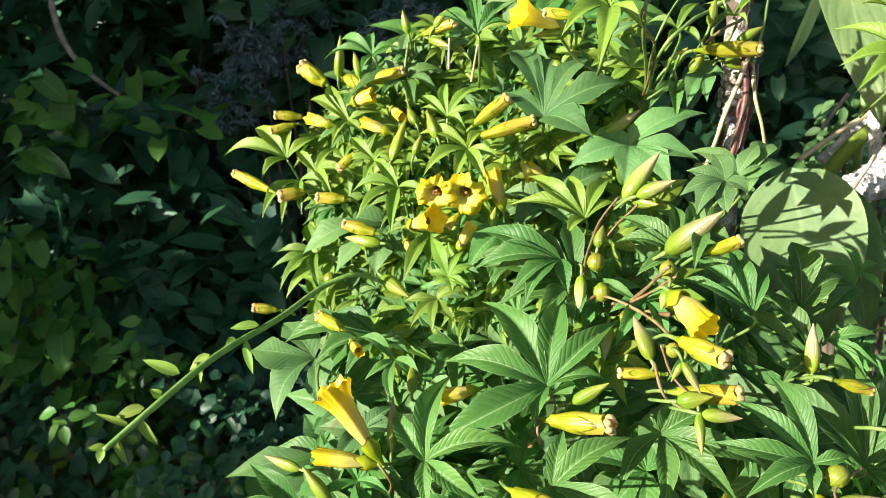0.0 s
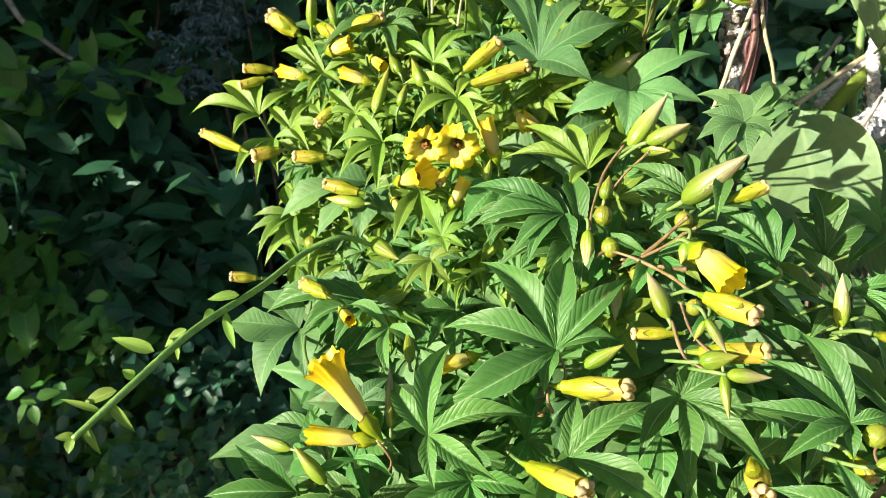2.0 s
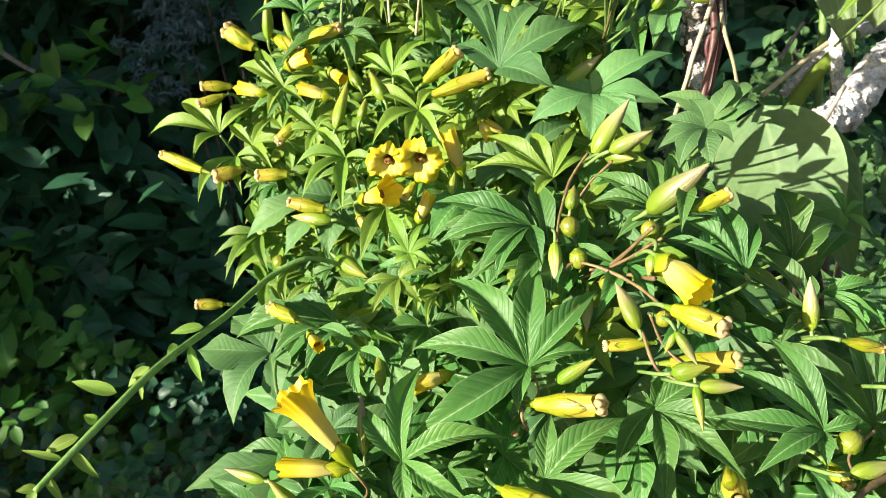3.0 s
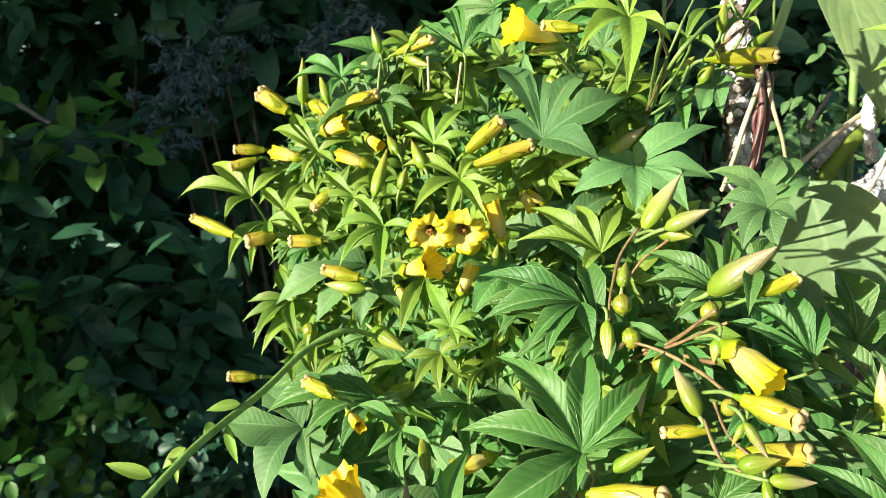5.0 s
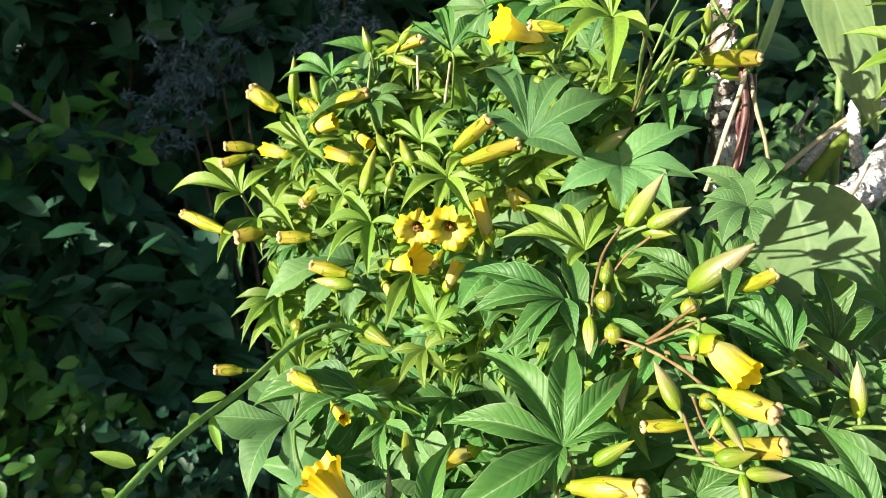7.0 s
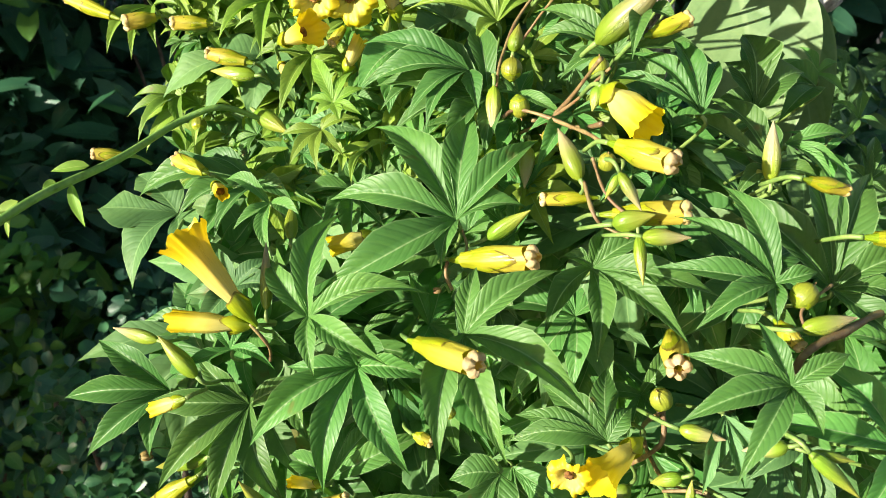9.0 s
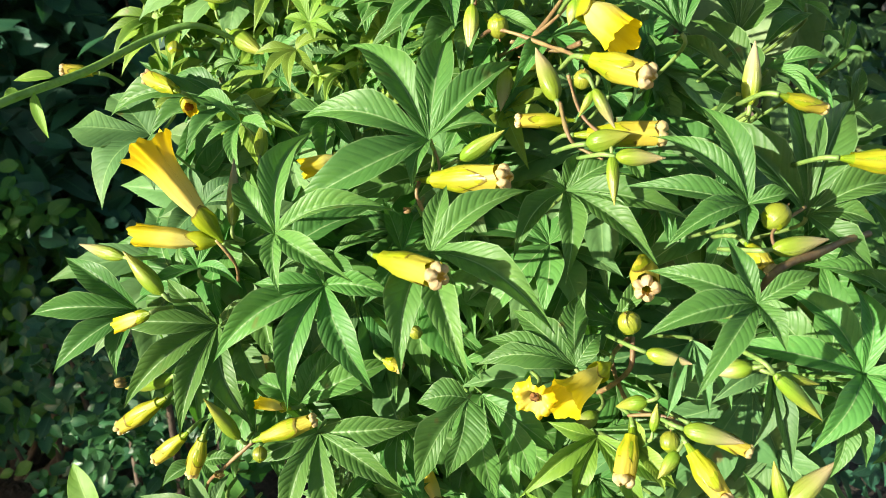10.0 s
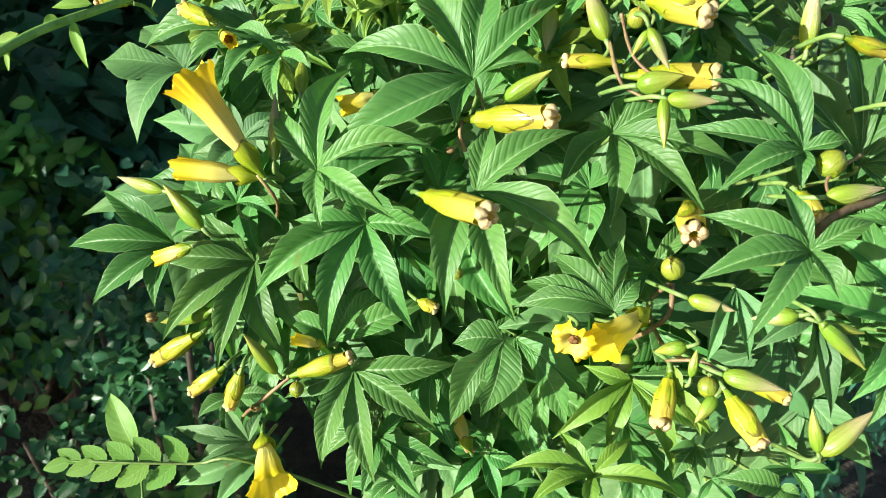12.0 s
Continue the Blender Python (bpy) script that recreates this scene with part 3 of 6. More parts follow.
# shaded undergrowth behind the vine
shrub((-1.25, 2.35, 0), (0.95, 0.35, 2.3), 5200, (0.06, 0.12), SHRUB, "tall shaded shrub with broad dark green leaves", 11, 0.62, 60, 0.22, heart=0.25)
shrub((-0.1, 2.6, 0), (0.9, 0.35, 2.4), 4600, (0.06, 0.13), SHRUB, "tall shaded shrub with broad dark green leaves", 12, 0.62, 56, 0.22, heart=0.25)
shrub((1.15, 2.4, 0), (0.8, 0.4, 2.2), 3600, (0.05, 0.11), SHRUB, "shaded shrub with dark green leaves", 13, 0.6, 44, 0.22, heart=0.2)
shrub((-1.05, 1.85, 0), (0.55, 0.18, 0.66), 1500, (0.03, 0.06), SHRUB, "low bush with small dark glossy leaves", 15, 0.7, 40, 0.13)
shrub((-0.40, 1.28, 0), (0.15, 0.14, 0.66), 900, (0.022, 0.042), SHRUB, "low small-leaved bush beside the vine", 16, 0.7, 30, 0.10)
shrub((-0.36, 1.06, 0), (0.15, 0.12, 0.76), 1500, (0.014, 0.030), SHRUB_GLOSSY, "bush with small glossy dark green leaves", 26, 0.6, 34, 0.06)
# added bush: hides lit ground in a corner that should look dark
shrub((0.42, 0.95, 0), (0.26, 0.16, 0.80), 1600, (0.03, 0.06), SHRUB, "low bush added to cover sunlit soil under the vine", 32, 0.5, 34, 0.10)
shrub((-0.27, 0.98, 0), (0.06, 0.05, 0.90), 50, (0.035, 0.06), SAPLING, "young weed with broad fresh green leaves", 29, 0.8, 7, 0.05, heart=0.2, name="weed", category="weed")
shrub((-0.80, 1.66, 0), (0.09, 0.06, 0.84), 110, (0.03, 0.055), SAPLING, "bright green sapling in a patch of sun", 30, 0.6, 12, 0.06, name="sapling", category="sapling")
shrub((0.75, 1.35, 0), (0.28, 0.2, 1.3), 1300, (0.025, 0.05), LEAF["pale"], "thin weed with small pale green leaves", 17, 0.5, 22, 0.08)

shrub((0.57, 1.06, 0), (0.13, 0.08, 1.46), 1000, (0.012, 0.026), LEAF["pale"], "thin weed with tiny pale green leaves", 27, 0.5, 40, 0.045)
# sunlit look comes from the lighter leaf colour
shrub((-0.93, 1.88, 0), (0.20, 0.08, 1.42), 380, (0.045, 0.085), SAPLING, "shrub with broad green leaves, colour lightened as if sunlit", 28, 0.78, 18, 0.13, heart=0.25)

shrub((-1.6, 4.2, 0), (2.0, 0.4, 4.2), 8500, (0.14, 0.24), SHRUB, "tall dark thicket behind the undergrowth", 18, 0.62, 90, 0.42, heart=0.2, name="thicket", category="thicket")
shrub((1.9, 4.3, 0), (2.0, 0.4, 4.2), 8500, (0.14, 0.24), SHRUB, "tall dark thicket behind the undergrowth", 19, 0.62, 90, 0.42, heart=0.2, name="thicket", category="thicket")


def feathery_plant():
    """A plant with drooping sprays of tiny silvery leaves."""
    rng = random.Random(21)
    t = thing("feathery_plant", "tall plant with feathery sprays of silvery blue leaves in shade", "plant", (-0.35, 2.12, 0))
    tops = [(-0.21, 0.0, 1.52), (-0.32, -0.03, 1.47), (-0.10, 0.02, 1.73), (-0.14, -0.05, 1.60), (0.20, 0.0, 1.72), (0.16, 0.03, 1.60), (-0.26, -0.02, 1.58), (0.26, -0.03, 1.50)]
    sprays = []
    for top in tops:
        tp = Vector(top)
        part("stem", tube_mesh("stem", [(tp.x * 0.3, 0, -0.02), (tp.x * 0.7, 0.05, tp.z * 0.6), tp], [0.008, 0.006, 0.002], 6, 6), WOOD_DARK, t)
        for k in range(9):
            a = tp + Vector((rng.uniform(-0.06, 0.06), rng.uniform(-0.05, 0.05), rng.uniform(-0.09, 0.07)))
            sprays.append((a, a + Vector((rng.uniform(-0.09, 0.09), rng.uniform(-0.06, 0.02), rng.uniform(-0.10, 0.02)))))

    def place(r):
        a, b = r.choice(sprays)
        return a.lerp(b, r.uniform(0, 1)) + Vector((r.gauss(0, 0.006), r.gauss(0, 0.006), r.gauss(0, 0.006)))
    ob = part("foliage", leaf_cloud("foliage", rng, 3600, place, (0.014, 0.028), 0.3, (-0.3, -0.6, 0.5)), SHRUB_BLUE, t)
    tagged(ob, kind="stuff")


feathery_plant()


def unseen_shade_tree():
    """An unseen tall tree, added so that its crown keeps the undergrowth in shade."""
    rng = random.Random(5)
    t = thing("unseen_shade_tree", "unseen tree added to shade the undergrowth with a dense low-branched crown", "tree", (-4.6, 0.3, 0))
    part("trunk", tube_mesh("trunk", [(0, 0, -0.05), (0.05, 0.1, 1.5), (-0.05, 0.05, 3.0), (0.1, 0.1, 4.6)], [0.16, 0.13, 0.10, 0.05], 12, 6), WOOD_DARK, t)
    ends = []
    # clumps set sunward of the undergrowth, out of view, to block its sun
    while len(ends) < 190:
        x = rng.uniform(-2.6, 2.6)
        e = Vector((x, 1.45 + 0.57 * x + rng.uniform(0, 3.4), rng.uniform(-0.2, 3.6))) + SUN_DIR * rng.uniform(5.0, 6.2)
        if e.z > 0.5:
            ends.append(e - t.location)
    # overhead clumps added to keep skylight off the undergrowth
    for k in range(110):
        ends.append(Vector((rng.uniform(-3.4, 2.6), rng.uniform(1.3, 4.4), rng.uniform(3.3, 4.5))) - t.location)
    for e in ends[::5]:
        part("limb", tube_mesh("limb", [(0, 0.05, 2.6), (e.x * 0.5, e.y * 0.5, 1.3 + 0.5 * e.z), e], [0.05, 0.03, 0.008], 7, 5), WOOD_DARK, t)

    # holes left in the added crown towards the sun, to light chosen spots
    gaps = [(Vector((-0.94, 1.88, 1.30)), 0.20), (Vector((-0.80, 1.64, 0.74)), 0.16), (Vector((-0.36, 1.06, 0.68)), 0.2), (Vector((-0.98, 1.93, 1.52)), 0.06), (Vector((-0.4687, 1.155, 0.6331)), 0.15), (Vector((-0.4662, 2.123, 1.526)), 0.05), (Vector((0.58, 1.06, 1.3)), 0.24), (Vector((0.30, 0.56, 1.36)), 0.13)]

    def place(r):
        c = r.choice(ends)
        v = Vector((r.gauss(0, 1), r.gauss(0, 1), r.gauss(0, 1))).normalized() * 0.5 * r.uniform(0.1, 1) ** 0.5
        p = c + Vector((v.x, v.y, v.z * 0.6))
        for q, wide in gaps:
            d = p + t.location - q
            if (d - SUN_DIR * d.dot(SUN_DIR)).length < wide:
                return p + Vector((0.5, 0.3, 0.1))
        return p
    ob = part("crown", leaf_cloud("crown", rng, 42000, place, (0.10, 0.18), 0.6, (0, 0, 1), 0.8), CANOPY, t)
    tagged(ob, kind="stuff")


unseen_shade_tree()


def grown(name, label, category, points, radii, material, sides=9, bump=0.12, grain=60.0):
    """A branch or trunk with an uneven surface."""
    me = tube_mesh(name, points, radii, sides, 14 if sides < 12 else 40)
    for v in me.vertices:
        v.co += Vector((noise.noise(v.co * grain), noise.noise(v.co * grain + Vector((7, 0, 0))), 0)) * bump * min(radii)
        if sides >= 12:
            v.co += v.normal * (0.22 * noise.noise(v.co * grain * 3.1) + 0.15 * noise.noise(v.co * grain * 7)) * min(radii)
    me.materials.append(material)
    return tagged(new(name, me), label, category)


# lichen-covered trunk that the vine climbs
trunk = thing("tree_trunk", "slim grey tree trunk crusted with pale lichen", "trunk", (0, 0, 0))
bark = grown("bark", "", "", [(0.16, 0.60, -0.02), (0.17, 0.58, 0.6), (0.198, 0.548, 1.20), (0.2019, 0.5459, 1.34), (0.2029, 0.5466, 1.422), (0.23, 0.66, 2.1)],
             [0.014, 0.011, 0.0085, 0.0080, 0.0078, 0.007], BARK, 30, 0.25, 70)
bark.parent = trunk


def crust(owner, skin, count, size, low, seed, flat=0.45):
    """Lichen patches scattered over a branch."""
    rng = random.Random(seed)
    pick = [v for v in skin.data.vertices if v.co.z > low and v.normal.y < 0.35]
    kinds = [lump_mesh("lichen_patch", size * rng.uniform(0.6, 1.3), seed * 100 + k) for k in range(8)]
    for k in range(count):
        v = rng.choice(pick)
        m = axis_pose(v.co, v.co + v.normal, rng.uniform(0, 6.28)) @ Matrix.Diagonal((1, rng.uniform(0.8, 1.7), flat, 1))
        part("lichen_patch", rng.choice(kinds), LICHEN, owner, "", m)


crust(trunk, bark, 90, 0.0034, 1.15, 31)
# bare lichen branches beside it
def lichen_branch(label, points, radii, count, size, seed):
    t = thing("lichen_branch", label, "branch")
    w = grown("wood", "", "", points, radii, LICHEN, 18, 0.35, 150)
    w.parent = t
    crust(t, w, count, size, 0.0, seed)


lichen_branch("broken branch crusted with white lichen",
              [(0.2965, 0.5634, 1.267), (0.3206, 0.5743, 1.273), (0.3749, 0.6113, 1.309), (0.458, 0.657, 1.341)], [0.008, 0.0125, 0.012, 0.011], 170, 0.0032, 41)
lichen_branch("thin forked branch with white lichen",
              [(0.3222, 0.6688, 1.285), (0.3722, 0.6758, 1.323), (0.4388, 0.6986, 1.342)], [0.0035, 0.005, 0.006], 60, 0.002, 42)
lichen_branch("thin forked branch with white lichen",
              [(0.3579, 0.6474, 1.285), (0.3601, 0.657, 1.329), (0.3824, 0.6658, 1.373)], [0.005, 0.0045, 0.004], 50, 0.002, 43)
grown("dry_twig", "pale dry twig beside the trunk", "twig", [(0.2868, 0.6293, 1.287), (0.3419, 0.6548, 1.317), (0.407, 0.68, 1.347)], [0.0022, 0.0022, 0.002], STEM_DRY, 7, 0.1)
grown("dry_twig", "thick yellow-green bare stalk of a weed", "twig", [(0.3158, 0.6457, 1.272), (0.3406, 0.651, 1.299), (0.3868, 0.6768, 1.329)], [0.006, 0.006, 0.005], LEAF["bract"], 8, 0.1)
grown("dry_twig", "grey dry twig beside the trunk", "twig", [(0.3617, 0.7558, 1.313), (0.3881, 0.7621, 1.346)], [0.002, 0.002], TWIG, 6, 0.1)
grown("dry_twig", "grey dry twig beside the trunk", "twig", [(0.2853, 0.5427, 1.265), (0.3043, 0.548, 1.292)], [0.0016, 0.0016], TWIG, 6, 0.1)
# stems that hang down the trunk
grown("liana", "straw-coloured liana hanging down the trunk", "liana", [(0.1897, 0.4813, 1.36), (0.178, 0.464, 1.342), (0.1679, 0.4611, 1.318), (0.1649, 0.4643, 1.304), (0.161, 0.472, 1.285)], [0.0010, 0.0013, 0.0014, 0.0012, 0.0012], STEM_DRY, 8, 0.1)
grown("liana", "dark red liana hanging down the trunk", "liana", [(0.1828, 0.4753, 1.352), (0.1835, 0.4718, 1.327), (0.1752, 0.4716, 1.286)], [0.0019, 0.0020, 0.0017], STEM_DARK, 8, 0.1)
grown("liana", "dark red liana hanging down the trunk", "liana", [(0.1922, 0.4796, 1.349), (0.19, 0.4767, 1.327), (0.1831, 0.4776, 1.295)], [0.0014, 0.0015, 0.0013], STEM_DARK, 8, 0.1)
grown("liana", "straw-coloured liana hanging down the trunk", "liana", [(0.1897, 0.4797, 1.349), (0.1876, 0.467, 1.329), (0.1925, 0.4663, 1.311), (0.1989, 0.4708, 1.286)], [0.0013, 0.0012, 0.0010, 0.0010], STEM_DRY, 8, 0.1)
grown("liana", "dark red liana hanging down the trunk", "liana", [(0.183, 0.4809, 1.356), (0.1884, 0.4769, 1.342), (0.1811, 0.4764, 1.322), (0.1864, 0.4792, 1.308)], [0.0012, 0.0016, 0.0013, 0.0010], STEM_DARK, 8, 0.2)
# bare hanging stem in the shaded undergrowth
grown("hanging_vine", "thin bare grey vine hanging in the undergrowth", "vine",
      [(-1.065, 1.969, 1.789), (-1.043, 1.945, 1.624), (-0.9928, 1.93, 1.517), (-0.906, 1.921, 1.438), (-0.8264, 1.917, 1.394)], [0.007, 0.008, 0.0075, 0.006, 0.004], TWIG, 7, 0.1, 20)


# ---------------------------------------------------------------- broad-leaved climber
def broad_leaf(plant, base, tip, width, normal, fold=0.12, droop=0.12, heart=0.18, seed=1):
    b, tp, n = Vector(base), Vector(tip), Vector(normal)
    y = (tp - b).normalized()
    n = (n - y * n.dot(y)).normalized()
    x = y.cross(n)
    m = Matrix((x, y, n)).transposed().to_4x4()
    m.translation = b
    return part("leaf", plain_leaf_mesh("leaf", (tp - b).length, width, fold, droop, 18, 13, heart, seed, 0.03), BROAD, plant, "", m)


broad = thing("broad_leaved_climber", "climber with large rounded matt green leaves", "climber")
broad_leaf(broad, (0.2238, 0.4978, 1.286), (0.2262, 0.4461, 1.19), 0.072, (-0.5, -0.8, 0.35), 0.10, 0.25, 0.0, 3)
broad_leaf(broad, (0.2602, 0.5042, 1.273), (0.2591, 0.4607, 1.19), 0.036, (-0.5, -0.8, 0.25), 0.15, 0.3, 0.0, 5)
broad_leaf(broad, (0.2776, 0.5958, 1.48), (0.2952, 0.5218, 1.315), 0.042, (-0.35, -0.75, 0.6), 0.12, 0.06, 0.0, 4)
broad_leaf(broad, (0.3907, 0.6332, 1.412), (0.3682, 0.6169, 1.334), 0.07, (-0.3, -0.85, 0.4), 0.2, 0.15, 0.1, 7)
broad_leaf(broad, (0.4065, 0.8604, 1.527), (0.371, 0.8108, 1.378), 0.055, (0.75, -0.6, -0.25), 0.2, 0.15, 0.1, 8)
stem(broad, [(0.2775, 0.5957, 1.479), (0.3214, 0.6426, 1.538), (0.36, 0.66, 1.75), (0.37, 0.72, 0.9), (0.34, 0.70, -0.02)], 0.003, STEM_GREEN)
stem(broad, [(0.27, 0.60, -0.02), (0.28, 0.60, 0.8), (0.2698, 0.5489, 1.197), (0.2448, 0.5423, 1.258)], 0.003, STEM_GREEN)


# ---------------------------------------------------------------- fern
def fern_frond(base, tip, normal, reach, pairs=8):
    b, tp, n = Vector(base), Vector(tip), Vector(normal)
    y = (tp - b).normalized()
    n = (n - y * n.dot(y)).normalized()
    x = y.cross(n)
    plant = thing("fern", "bright green fern frond with toothed leaflets", "fern")
    part("stalk", tube_mesh("stalk", [b - y * 0.10 + Vector((0.02, 0.06, -0.10)), b - y * 0.03, b, b.lerp(tp, 0.5) + n * 0.004, tp], [0.0011, 0.0009, 0.0007, 0.0006, 0.0003], 6, 5), STEM_GREEN, plant)
    length = (tp - b).length
    for k in range(pairs):
        u = (k + 0.5) / pairs
        for s in (-1, 1):
            size = reach * (1.0 - 0.45 * u) * (0.8 + 0.2 * min(1, u * 4))
            verts, uvs = [], []
            rows = 29
            for r in range(rows):
                v = r / (rows - 1)
                tooth = 1 + 0.12 * (1 - 2 * abs((v * 7) % 1 - 0.5))
                w = 0.25 * size * math.sin(math.pi * min(1, 0.10 + 0.90 * v ** 0.8)) ** 0.75 * tooth if v < 1 else 0
                for c in (-1, -0.5, 0, 0.5, 1):
                    verts.append((c * w, v * size + 0.10 * size * abs(c) * (1 - v), 0.10 * w * abs(c) - 0.05 * size * v * v))
                    uvs.append((c * 0.5 + 0.5, v))
            me = mesh_from("leaflet", verts, grid_faces(rows, 5), uvs)
            d = (x * s * 0.70 * (1 - 0.5 * u) + y * (0.62 + 0.4 * u) - n * 0.1).normalized()
            m = Matrix((d.cross(n), d, n)).transposed().to_4x4()
            m.translation = b + y * length * (u - 0.04 * s) + n * 0.003 * math.sin(math.pi * u)
            part("leaflet", me, FERN, plant, "", m)
    return plant


fern_frond((-0.0665, 0.3508, 1.012), (-0.1213, 0.3464, 1.019), (-0.1, -0.8, 0.6), 0.020, 5)
weed = thing("weed", "single broad bright green leaf of a weed", "weed")
weed_leaf = broad_leaf(weed, (-0.0979, 0.3637, 1.012), (-0.1108, 0.374, 1.034), 0.014, (-0.2, -0.75, 0.6), 0.25, 0.2, 0.0, 9)
weed_leaf.data.materials[0] = FERN
part("stalk", tube_mesh("stalk", [(-0.0979, 0.3637, 1.012), (-0.0997, 0.3707, 0.9901), (-0.1108, 0.3715, 0.8901)], 0.0006, 6, 5), STEM_GREEN, weed)

# ---------------------------------------------------------------- the vine
vine = thing("flowering_vine", "climbing vine with palmate green leaves, yellow trumpet flowers and buds", "vine")


def bract(plant, base, tip, width, seed=1, curl=0.25):
    b, tp = Vector(base), Vector(tip)
    y = (tp - b).normalized()
    n = Vector((-0.2, -0.75, 0.6))
    n = (n - y * n.dot(y)).normalized()
    m = Matrix((y.cross(n), y, n)).transposed().to_4x4()
    m.translation = b
    return part("bract", plain_leaf_mesh("bract", (tp - b).length, width, 0.4, curl, 8, 5, 0, seed), LEAF["bract"], plant, "", m)


# long bare shoot that arches out of the plant
shoot = part("shoot", tube_mesh("shoot", [(-0.0256, 0.4768, 1.207), (-0.0406, 0.4693, 1.217), (-0.0552, 0.4604, 1.222), (-0.0729, 0.4493, 1.216), (-0.0911, 0.4167, 1.205), (-0.1127, 0.3746, 1.196), (-0.1319, 0.3411, 1.181), (-0.1484, 0.323, 1.167)],
             [0.0012, 0.0014, 0.0016, 0.0017, 0.0018, 0.0018, 0.0017, 0.0013], 9, 8), SHOOT, vine, "long arching bare green shoot")
bract(shoot, (-0.0979, 0.4016, 1.205), (-0.1127, 0.397, 1.206), 0.0055, 1)
bract(shoot, (-0.1059, 0.3874, 1.2), (-0.111, 0.3833, 1.199), 0.007, 2)
bract(shoot, (-0.102, 0.3903, 1.2), (-0.099, 0.3836, 1.183), 0.005, 3)
bract(shoot, (-0.1156, 0.3728, 1.197), (-0.1263, 0.3685, 1.191), 0.0055, 4)
bract(shoot, (-0.1262, 0.3594, 1.191), (-0.1427, 0.3556, 1.2), 0.006, 5)
bract(shoot, (-0.1172, 0.368, 1.194), (-0.1194, 0.3641, 1.185), 0.003, 6)
bract(shoot, (-0.131, 0.3467, 1.184), (-0.1347, 0.3445, 1.188), 0.0045, 7)
bract(shoot, (-0.1357, 0.3391, 1.181), (-0.1489, 0.3337, 1.179), 0.006, 8)
bract(shoot, (-0.1414, 0.3346, 1.174), (-0.1543, 0.3296, 1.182), 0.003, 9)
bract(shoot, (-0.1374, 0.3351, 1.177), (-0.128, 0.3306, 1.166), 0.0045, 10)
bract(shoot, (-0.1456, 0.3289, 1.171), (-0.1404, 0.3243, 1.159), 0.004, 11)
bract(shoot, (-0.1485, 0.3251, 1.167), (-0.1548, 0.3217, 1.169), 0.004, 12)
bract(shoot, (-0.1495, 0.325, 1.166), (-0.1505, 0.3209, 1.162), 0.005, 13)
# old stems that carry the plant up from the ground
stem(vine, [(0.10, 0.72, -0.02), (0.12, 0.74, 0.5), (0.10, 0.72, 0.9), (0.06, 0.64, 1.1), (0.0, 0.66, 1.25)], 0.006, STEM_RED)
stem(vine, [(0.16, 0.72, -0.02), (0.20, 0.72, 0.5), (0.22, 0.70, 0.95), (0.16, 0.58, 1.12), (0.14, 0.62, 1.28)], 0.006, STEM_RED)
stem(vine, [(0.04, 0.76, -0.02), (0.02, 0.80, 0.5), (0.02, 0.76, 0.9), (-0.03, 0.66, 1.15), (-0.03, 0.70, 1.33)], 0.005, STEM_RED)


# leaves of the vine: place, turn, lobes (angle, length, rise)
palm_leaf(vine, (0.0568, 0.3761, 1.18), (37.8, -28.1, 17.6), [(-128.8, 0.0233, -0), (-83.4, 0.0666, 0), (-39.5, 0.0569, 0), (0, 0.0637, 0), (44.3, 0.0568, 0), (81, 0.0523, 0), (119.4, 0.0301, -0)], "mature")
palm_leaf(vine, (0.1089, 0.3545, 1.163), (-33.9, 32.9, -154.8), [(-115.7, 0.0188, 0), (-72.6, 0.0311, -0), (-28.5, 0.049, 0), (0, 0.0476, 0), (46.6, 0.0403, 0), (79.3, 0.036, 0), (156.9, 0.0133, -0)], "mature")
palm_leaf(vine, (0.0546, 0.33, 1.1479), (-28.1, 37.8, -144.8), [(-115.8, 0.0287, -0), (-69.6, 0.0444, 0), (0, 0.0544, -0), (36.6, 0.0506, 0), (64.2, 0.0479, 0)], "mature")
palm_leaf(vine, (0.0131, 0.3486, 1.129), (-46.0, -44.0, 139.5), [(-132.9, 0.0307, -0), (-81, 0.0474, 0), (-40.1, 0.0502, 0), (0, 0.0518, -0), (36.9, 0.028, 0), (91.4, 0.0148, -0)], "mature")
palm_leaf(vine, (-0.0379, 0.3812, 1.0982), (-50.2, -38.7, 145.8), [(-159.9, 0.0320, -0), (-69.9, 0.0483, -0), (-31.5, 0.0498, -0), (-0, 0.0534, -0), (43.7, 0.0483, -0), (84.4, 0.0323, -0)], "mature")
palm_leaf(vine, (-0.0732, 0.3864, 1.105), (-6.9, -59.8, 91.3), [(-74.1, 0.0305, -0), (-36, 0.0457, -0), (0, 0.0484, -0), (36.9, 0.042, -0)], "mature")
palm_leaf(vine, (-0.0049, 0.3559, 1.148), (13.7, 44.2, -84.4), [(-117, 0.035, -0), (-69.8, 0.0482, -0), (0, 0.0497, -0), (41.6, 0.0395, -0), (88.2, 0.0259, 0)], "mature")
palm_leaf(vine, (0.1617, 0.3108, 1.169), (32.9, -33.9, 27.2), [(-125.7, 0.0153, -0), (-72.4, 0.0334, 0), (-31.9, 0.0417, 0), (-0, 0.0417, 0), (29.9, 0.0429, -0), (123.6, 0.015, 0)], "mature")
palm_leaf(vine, (0.1932, 0.327, 1.1592), (21.3, 41.6, -73.2), [(-108, 0.0545, -0), (-73.8, 0.0628, 0), (-45.5, 0.0562, 0), (0, 0.0372, 0), (30.5, 0.0237, 0), (68.8, 0.0295, 0)], "mature")
